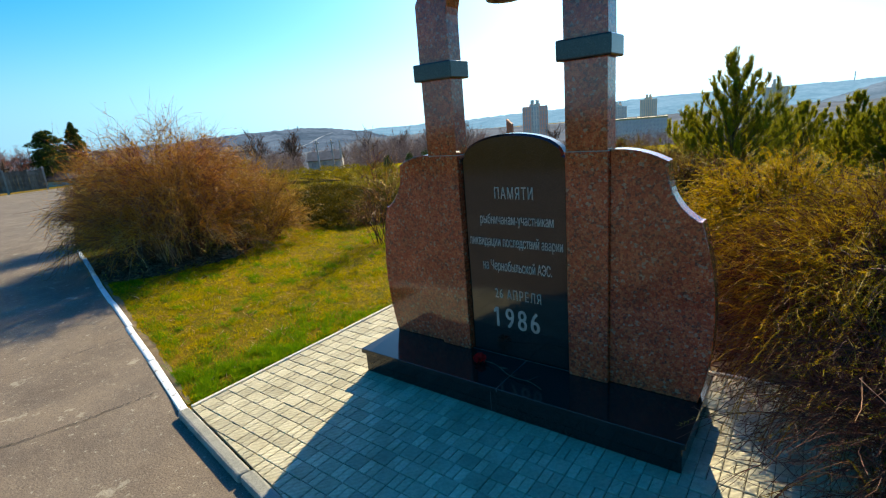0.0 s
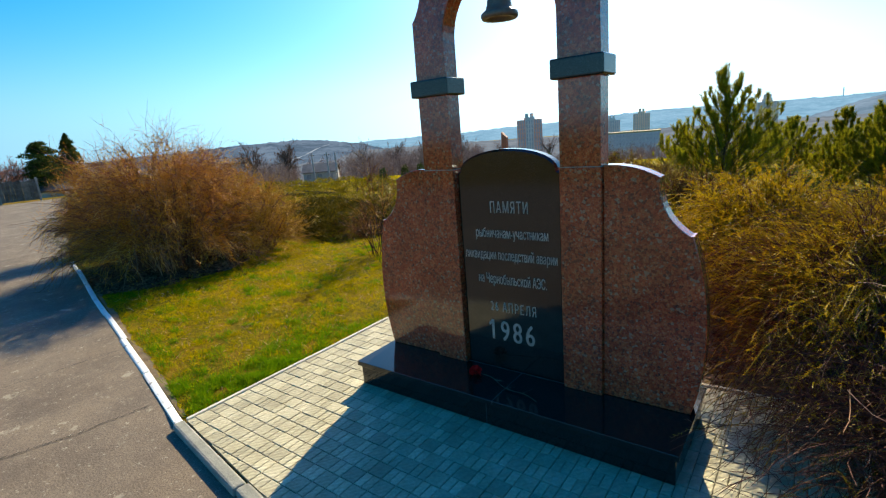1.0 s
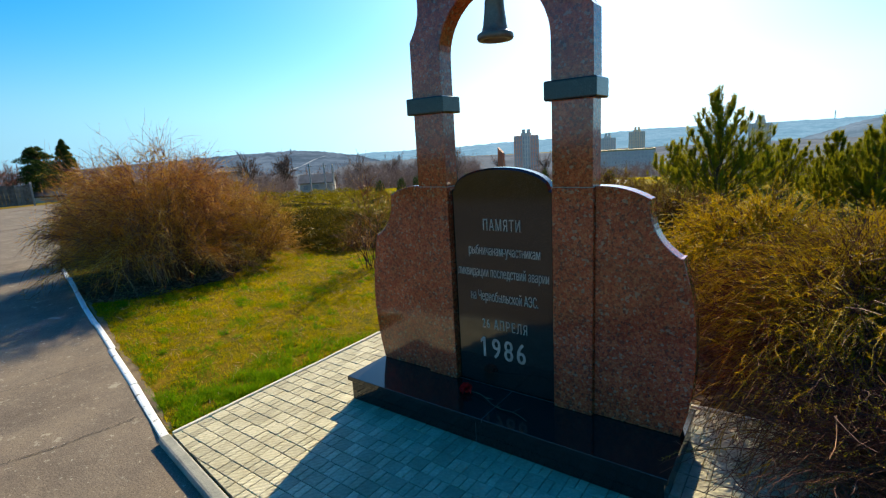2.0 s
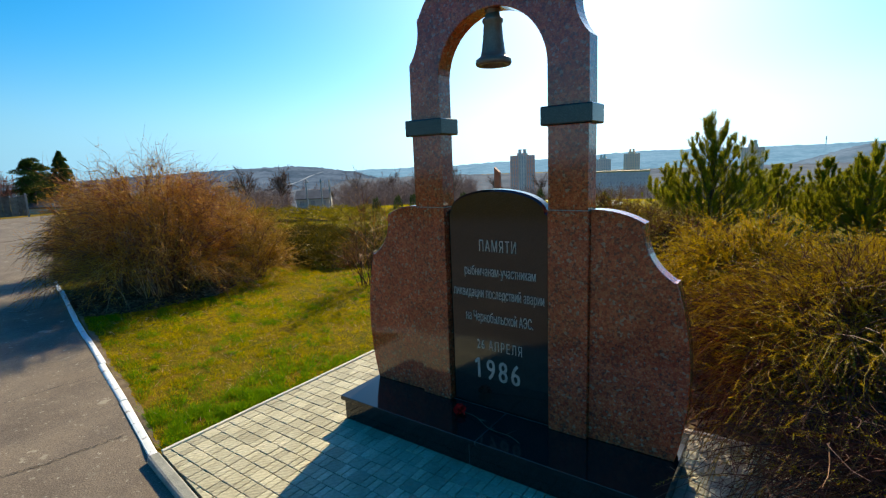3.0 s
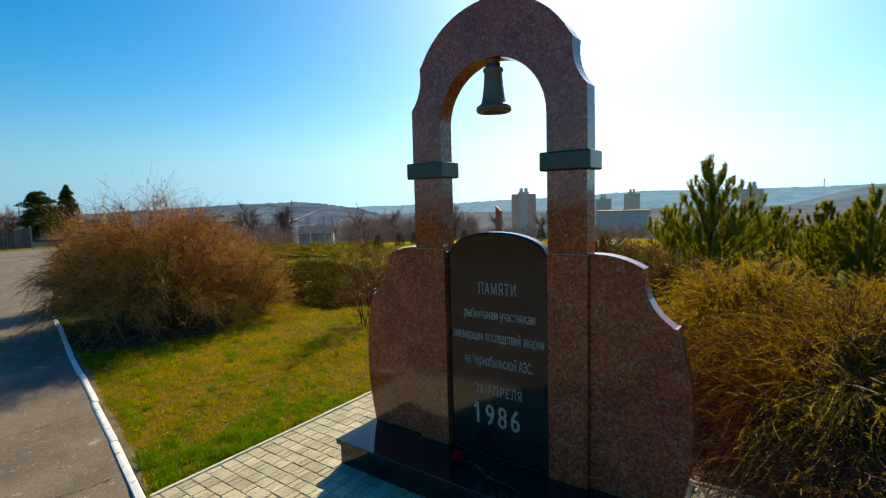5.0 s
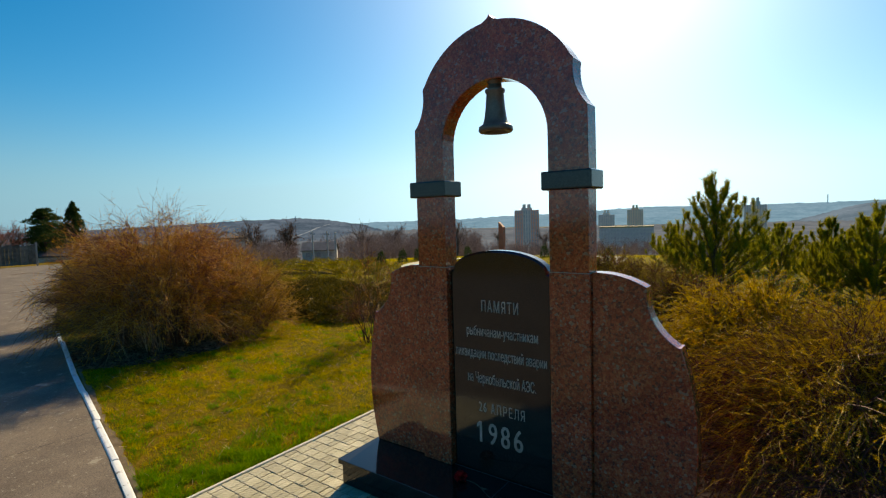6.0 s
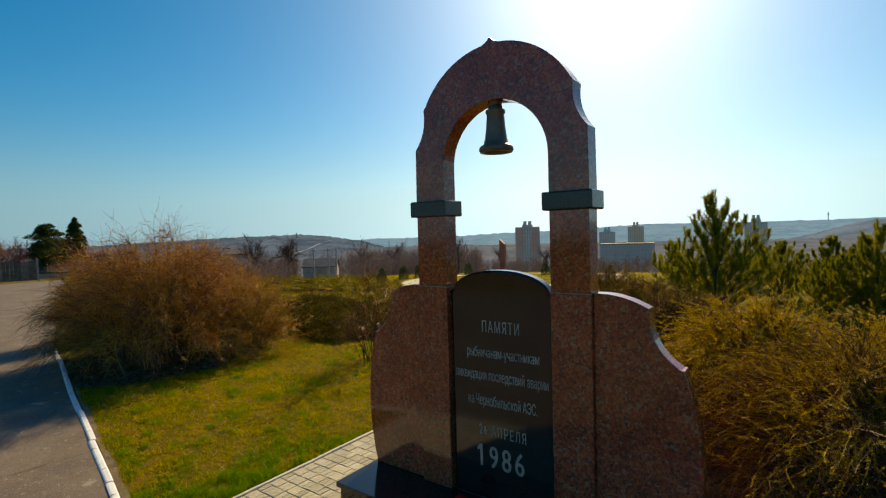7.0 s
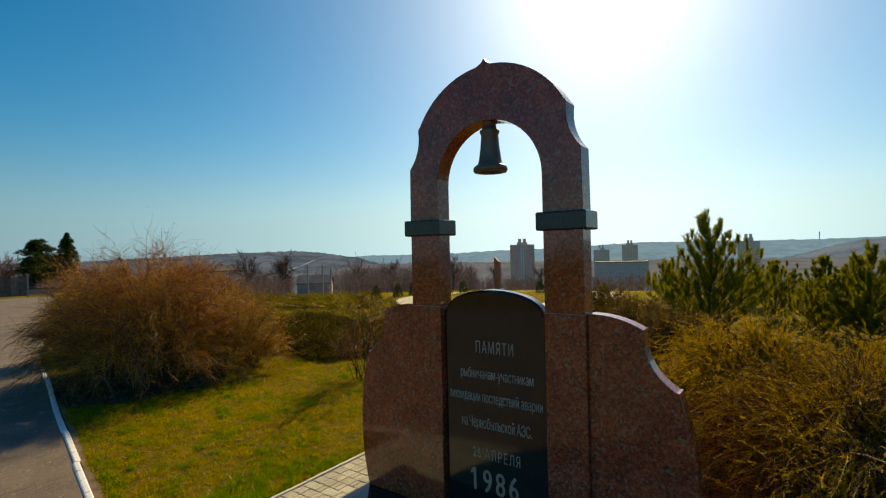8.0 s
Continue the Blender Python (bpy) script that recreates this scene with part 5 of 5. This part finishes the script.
def woods():
    """The bare woods and scrub along the slope, too many to count."""
    rng = np.random.default_rng(91)
    chunks = []
    for k in range(1500):
        az = rng.uniform(-66, 16)
        d = rng.uniform(36, 62) if k % 3 == 0 else rng.uniform(60, 170)
        x, y, z = spot(az, d)
        if (-54 < az < -47 and d < 130) or (az > -22 and d < 60):
            continue
        crown = rng.uniform(-2.4, -0.7) if az < -32 else rng.uniform(-4.2, -2.3)
        h = max(1.0, 1.58 + d * math.tan(radians(crown)) - z)
        s = np.linspace(0, 1, 4)
        trunk = np.stack([x + 0 * s, y + 0 * s, z - 0.2 + s * h * 0.6], -1)[None]
        tv, tf = tubes(trunk, np.linspace(0.016, 0.006, 4)[None] * h, 3)
        chunks.append((tv, np.concatenate([tf[:, :3], tf[:, [0, 2, 3]]])))
        L = sprouts(rng, trunk, 30, 0.1, 1.0, (0.2 * h, 0.48 * h), 2, 0.6, 0.2)
        chunks.append(blades(L[:, 0], L[:, 1], 0.011 * h, rng))
        Q = sprouts(rng, L, 230, 0.15, 1.0, (0.06 * h, 0.16 * h), 2, 0.6, 0)
        chunks.append(blades(Q[:, 0], Q[:, 1], 0.0065 * h, rng))
    return tagged(finish("woods", np_mesh("woods", *join(chunks)), FAR_TWIG), "leafless grey-brown woods and scrub on the slope", "woods", kind="stuff")


woods()


def dark_conifer(label, az, dist, z0, h, w, seed, blunt=0.55):
    rng = np.random.default_rng(seed)
    x, y, z = spot(az, dist)
    top = thing("conifer_tree", label, "conifer", "dark conifers", at=(x, y, z - 0.05))
    part("trunk", lathe_bm([(0.16, 0), (0.1, h * 0.6), (0.04, h * 0.95)], 0, 0, 8), BARK, top)
    pads = []
    for k in range(70):
        f = z0 + (0.98 - z0) * (k / 69) ** 0.9
        a = rng.uniform(0, 6.28)
        r = w * 0.5 * max(0.04, 1 - (f - z0) / (1 - z0)) ** blunt * rng.uniform(0.5, 1.3)
        pads.append(foliage_pad(rng, (math.cos(a) * r * 0.68, math.sin(a) * r * 0.68, f * h - 0.15), (max(r, 0.2) * 0.52, max(r, 0.2) * 0.52, 0.065 * h), 320, 0.2))
    finish("crown", np_mesh("crown", *join(pads)), DARK_NEEDLE, top)["kind"] = "stuff"


dark_conifer("dark green spreading pine behind the fence", -75.2, 60, 0.02, 4.9, 5.2, 95)
dark_conifer("dark green pointed pine behind the fence", -73.1, 62, 0.05, 5.6, 3.0, 96, 0.7)
dark_conifer("dark green rounded pine behind the fence", -73.9, 64, 0.03, 3.5, 4.4, 97)


POST_DULL = simple("dull_concrete_post", [(0.3, (0.2, 0.19, 0.17)), (0.7, (0.3, 0.285, 0.26))], 3, 0.85)
FENCE_WOOD = simple("weathered_boards", [(0.3, (0.1, 0.085, 0.07)), (0.7, (0.22, 0.19, 0.16))], 3, 0.85, 0.2, per="object", per_amt=0.3)


def fence():
    rng = random.Random(15)
    top = thing("fence", "weathered grey board fence with concrete posts across the road's end", "fence")
    a, b = Vector((-46.5, 0.4, 0)), Vector((-45.2, 9.5, 0))
    n = 4
    ang = math.degrees(math.atan2(b.y - a.y, b.x - a.x))
    step = (b - a).length / n
    for k in range(n + 1):
        p = a.lerp(b, k / n)
        p.z = float(land(np.array(p.x), np.array(p.y))) - 0.06
        post = part("post", box_bm(-0.06, 0.06, -0.06, 0.06, -0.1, 1.65, 0.01), POST_DULL, top)
        post.matrix_basis = pose(p.x, p.y, p.z, 0, 0, ang)
        if k < n:
            boards = 10
            for j in range(boards):
                w = (step - 0.12) / boards
                board = part("board", box_bm(0.06 + j * w + 0.006, 0.06 + (j + 1) * w - 0.006, -0.015, 0.015, 0.02, rng.uniform(1.42, 1.54)), FENCE_WOOD, top)
                board.matrix_basis = pose(p.x, p.y, p.z, 0, 0, ang)
            rail = part("rail", box_bm(0.06, step - 0.06, 0.016, 0.05, 1.0, 1.08), FENCE_WOOD, top)
            rail.matrix_basis = pose(p.x, p.y, p.z, 0, 0, ang)


fence()
PAINT_RED = simple("dark_red_car_paint", [(0.3, (0.06, 0.006, 0.01)), (0.7, (0.09, 0.01, 0.014))], 2, 0.4, 0.4)
RUBBER = simple("tyre_rubber", [(0.3, (0.015, 0.015, 0.015)), (0.7, (0.03, 0.03, 0.03))], 8, 0.85)
CAR_GLASS = simple("dark_car_glass", [(0.3, (0.02, 0.022, 0.025)), (0.7, (0.04, 0.043, 0.048))], 2, 0.2, 0.5)
CHROME = simple("wheel_metal", [(0.3, (0.3, 0.3, 0.32)), (0.7, (0.45, 0.45, 0.47))], 8, 0.5, 0.4, metal=0.3)


def car():
    top = thing("car", "dark red parked car at the road's end", "car", at=(*spot(-74.9, 62.0)[:2], spot(-74.9, 62.0)[2] - 0.02))
    top.rotation_euler = (0, 0, radians(330))
    body = slab_bm([(-1.9, 0.28), (1.9, 0.28), (2.0, 0.5), (1.92, 0.78), (1.0, 0.86), (-1.75, 0.9), (-1.98, 0.72), (-2.0, 0.4)], -0.8, 0.8, 0.06)
    part("body", body, PAINT_RED, top)
    part("cabin", slab_bm([(-1.5, 0.88), (1.0, 0.86), (0.45, 1.3), (-1.1, 1.32)], -0.7, 0.7, 0.06), PAINT_RED, top)
    part("windscreen", slab_bm([(0.98, 0.9), (1.02, 0.9), (0.52, 1.26), (0.48, 1.26)], -0.62, 0.62, 0.0), CAR_GLASS, top, "dark windscreen")
    for s in (-1, 1):
        part("side_window", box_bm(-1.1, 0.45, s * 0.705 - 0.01, s * 0.705 + 0.01, 0.95, 1.22), CAR_GLASS, top, "dark side window")
        part("headlight", box_bm(1.9, 1.97, s * 0.6 - 0.15, s * 0.6 + 0.15, 0.58, 0.72, 0.02), GLAZING, top, "clear headlight")
        for xx in (-1.25, 1.25):
            wheel = part("tyre", lathe_bm([(0.18, -0.09), (0.29, -0.09), (0.31, 0), (0.29, 0.09), (0.18, 0.09)], 0, 0, 20), RUBBER, top)
            wheel.matrix_basis = pose(xx, s * 0.72, 0.31, 90, 0, 0)
            part("rim", lathe_bm([(0.1, -0.1), (0.18, -0.092), (0.18, 0.092), (0.1, 0.1)], 0, 0, 16), CHROME, wheel, "grey metal rim")


car()


# ---- hills beyond the valley ----
def hills(name, label, dist, az0, az1, stops, depth, dark, pale, seed, glow, floor=None):
    """A ridge line far off: a slope rising from the valley to its crest, its haze painted as a glow."""
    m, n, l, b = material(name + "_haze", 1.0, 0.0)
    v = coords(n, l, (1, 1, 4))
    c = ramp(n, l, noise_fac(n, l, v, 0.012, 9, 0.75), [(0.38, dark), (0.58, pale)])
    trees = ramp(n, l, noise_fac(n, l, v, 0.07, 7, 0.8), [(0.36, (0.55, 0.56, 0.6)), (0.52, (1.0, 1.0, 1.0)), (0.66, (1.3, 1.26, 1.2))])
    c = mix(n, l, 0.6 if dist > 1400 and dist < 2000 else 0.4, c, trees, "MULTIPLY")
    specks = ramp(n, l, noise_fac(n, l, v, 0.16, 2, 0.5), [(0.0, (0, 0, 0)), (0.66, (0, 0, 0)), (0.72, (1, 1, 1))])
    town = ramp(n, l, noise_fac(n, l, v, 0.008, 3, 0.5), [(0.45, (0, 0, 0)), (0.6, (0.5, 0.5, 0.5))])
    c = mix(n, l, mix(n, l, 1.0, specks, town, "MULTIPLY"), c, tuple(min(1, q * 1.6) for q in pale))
    # haze is put into the colour: the slope glows blue-grey and takes no light
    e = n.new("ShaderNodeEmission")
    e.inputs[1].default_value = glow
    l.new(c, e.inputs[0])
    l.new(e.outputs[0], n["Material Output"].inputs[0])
    rng = np.random.default_rng(seed)
    azs = np.linspace(az0, az1, 420)
    el = np.interp(azs, [p for p, q in stops], [q for p, q in stops])
    rough = np.convolve(rng.normal(size=460), np.ones(9) / 9, "same")[:420] * 0.06 + rng.normal(size=420) * 0.028
    crest = 1.58 + dist * np.tan(np.radians(el + rough))
    V = []
    floor = floor or [(dist - depth * (1 - f), None) for f in (0.0, 0.35, 0.7)]
    for k, (r, z) in enumerate(floor + [(dist, None)]):
        h = (0.0, 0.45, 0.8, 1.0)[k]
        zz = np.full(420, float(z)) if z is not None else -60 + (crest + 60) * h
        V.append(np.stack([EYE[0] + r * np.sin(np.radians(azs)), EYE[1] + r * np.cos(np.radians(azs)), zz], -1))
    V = np.concatenate(V)
    i = np.arange(4 * 420).reshape(4, 420)
    F = np.stack([i[:-1, :-1], i[:-1, 1:], i[1:, 1:], i[1:, :-1]], -1).reshape(-1, 4)
    return tagged(finish(name, np_mesh(name, V, F), m, smooth=True), label, "hills", kind="structure")


hills("backdrop", "wooded hill with scattered houses, tinted blue-grey as haze", 1500, -130, -40, [(-130, 0.6), (-78, -0.3), (-72, -0.25), (-65, 0.0), (-60, 0.2), (-53, 0.36), (-50, 0.15), (-48, -0.15), (-45, -0.7), (-40, -2.2)], 500, (0.045, 0.074, 0.112), (0.105, 0.145, 0.2), 101, 1.0)
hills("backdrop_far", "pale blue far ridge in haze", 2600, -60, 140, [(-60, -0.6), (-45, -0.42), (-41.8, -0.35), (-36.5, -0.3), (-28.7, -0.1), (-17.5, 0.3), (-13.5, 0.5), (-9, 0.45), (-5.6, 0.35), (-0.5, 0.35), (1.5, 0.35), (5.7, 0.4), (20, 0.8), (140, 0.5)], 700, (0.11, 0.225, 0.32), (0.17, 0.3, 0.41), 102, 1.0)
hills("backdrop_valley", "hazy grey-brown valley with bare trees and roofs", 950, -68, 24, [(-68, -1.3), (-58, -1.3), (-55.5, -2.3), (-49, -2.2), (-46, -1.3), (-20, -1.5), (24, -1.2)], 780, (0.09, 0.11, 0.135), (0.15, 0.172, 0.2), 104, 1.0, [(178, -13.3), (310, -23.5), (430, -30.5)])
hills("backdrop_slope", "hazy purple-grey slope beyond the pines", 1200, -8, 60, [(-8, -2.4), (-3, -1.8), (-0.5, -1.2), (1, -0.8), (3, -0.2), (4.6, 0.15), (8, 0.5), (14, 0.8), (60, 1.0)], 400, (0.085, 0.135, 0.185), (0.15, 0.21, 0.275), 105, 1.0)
# unseen ridge added to close the horizon, with the same painted haze
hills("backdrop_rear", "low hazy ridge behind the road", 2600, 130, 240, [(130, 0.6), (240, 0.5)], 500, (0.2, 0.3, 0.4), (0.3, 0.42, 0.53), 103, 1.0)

def far_mast(az, dist, z0, z1, wid, label):
    x, y, _ = spot(az, dist)
    top = thing("mast", label, "mast", "far masts", at=(x, y, 0))
    part("pole", box_bm(-wid, wid, -wid, wid, z0, z1), HAZY_STEEL, top)
    part("platform", box_bm(-wid * 2.2, wid * 2.2, -wid * 2.2, wid * 2.2, z0 + (z1 - z0) * 0.7, z0 + (z1 - z0) * 0.74), HAZY_STEEL, top)


HAZY_STEEL = simple("galvanised_steel", [(0.3, (0.4, 0.43, 0.46)), (0.7, (0.55, 0.58, 0.6))], 0.2, 0.6)
far_mast(-52.85, 1480, 0, 16, 0.8, "thin lattice mast on the wooded hill")
far_mast(1.75, 2560, 10, 48, 1.5, "tall thin mast on the far ridge")


def hazy(name, colour):
    """A far surface that glows in a pale colour, painted to stand for haze."""
    m, n, l, b = material(name, 1.0, 0.0)
    e = n.new("ShaderNodeEmission")
    v = coords(n, l)
    l.new(ramp(n, l, noise_fac(n, l, v, 0.05, 4), [(0.3, tuple(0.8 * q for q in colour)), (0.7, colour)]), e.inputs[0])
    l.new(e.outputs[0], n["Material Output"].inputs[0])
    return m


# the road glows in this haze tint instead of being lit
HAZY_ROAD = hazy("hazy_road", (0.27, 0.31, 0.35))


def hill_road():
    """The road that climbs the wooded hill, pale through its painted haze."""
    bm = bmesh.new()
    prev = None
    for k in range(25):
        u = k / 24
        az = -55.2 + 5.9 * u
        el = -2.6 + 2.1 * u ** 0.8 + 0.1 * math.sin(u * 9)
        r = 930
        x, y = EYE[0] + r * math.sin(radians(az)), EYE[1] + r * math.cos(radians(az))
        z = 1.58 + r * math.tan(radians(el))
        w = 2.6 - 1.4 * u
        row = (bm.verts.new((x + 20, y - 25, z - w)), bm.verts.new((x - 20, y + 25, z + w)))
        if prev:
            bm.faces.new((prev[0], row[0], row[1], prev[1]))
        prev = row
    return tagged(part("hill_road", bm, HAZY_ROAD, None), "road climbing the wooded hill, paled by painted haze", "road", kind="structure")


hill_road()

# ---- paving stones ----
def tile_mesh(w, d):
    """A stone with a sunk chamfer round its top."""
    c, z0, z1 = 0.003, -0.02, 0.0
    V = []
    for inset, z in ((0, z0), (0, z1 - 0.0025), (c, z1)):
        V += [(inset, inset, z), (w - inset, inset, z), (w - inset, d - inset, z), (inset, d - inset, z)]
    F = []
    for r in (0, 4):
        F += [(r + k, r + (k + 1) % 4, r + 4 + (k + 1) % 4, r + 4 + k) for k in range(4)]
    F.append((8, 9, 10, 11))
    return np.array(V), np.array(F)


def lay_paving():
    rng = random.Random(7)
    unit, joint = 0.088, 0.003
    shapes = {}
    rest = []
    rows = int((PAVE_BACK + 1.85) / unit)
    singles = 0
    for j in range(rows):
        y0 = PAVE_BACK - (j + 1) * unit
        x = -1.515 - (unit if j % 2 else 0)
        while x < PAVE_RIGHT - 0.03:
            for w in (unit, unit / 2, unit / 2):
                x0 = x
                x += w
                if x > PAVE_RIGHT + 0.005:
                    continue
                if x0 < -1.52:
                    if x0 + w < -1.5:
                        continue
                front = float(edge_y(np.array(x0))) + 0.034
                near = float(edge_y(np.array(x0 + w))) + 0.034
                if y0 + unit < near + 0.01 or (-0.9 < x0 and x0 + w < 0.9 and y0 > -0.27 and y0 + unit < 0.29):
                    continue
                lift, tilt = rng.uniform(-0.0015, 0.0015), rng.uniform(-0.4, 0.4)
                if -0.85 < x0 < 1.0 and front < y0 < -0.5 and singles < 300:
                    key = round(w, 3)
                    if key not in shapes:
                        me = np_mesh("stone", *tile_mesh(w - joint, unit - joint))
                        me.materials.append(TILE if w > 0.06 else TILE_HALF)
                        shapes[key] = me
                    ob = new("paving_stone", shapes[key])
                    ob.parent = pavement
                    ob.matrix_basis = pose(x0, y0, lift, tilt, tilt * 0.7, tilt)
                    singles += 1
                else:
                    V, F = tile_mesh(w - joint, unit - joint)
                    V = V + np.array([x0, y0, lift])
                    V[:, 2] += (V[:, 1] - y0) * math.tan(radians(tilt))
                    V[:, 1] = np.minimum(np.maximum(V[:, 1], edge_y(V[:, 0]) + 0.034), y0 + unit - joint)
                    rest.append((V, F))
    ob = finish("paving_field", np_mesh("paving_field", *join(rest)), TILE_REST, pavement)
    ob["kind"] = "stuff"


lay_paving()
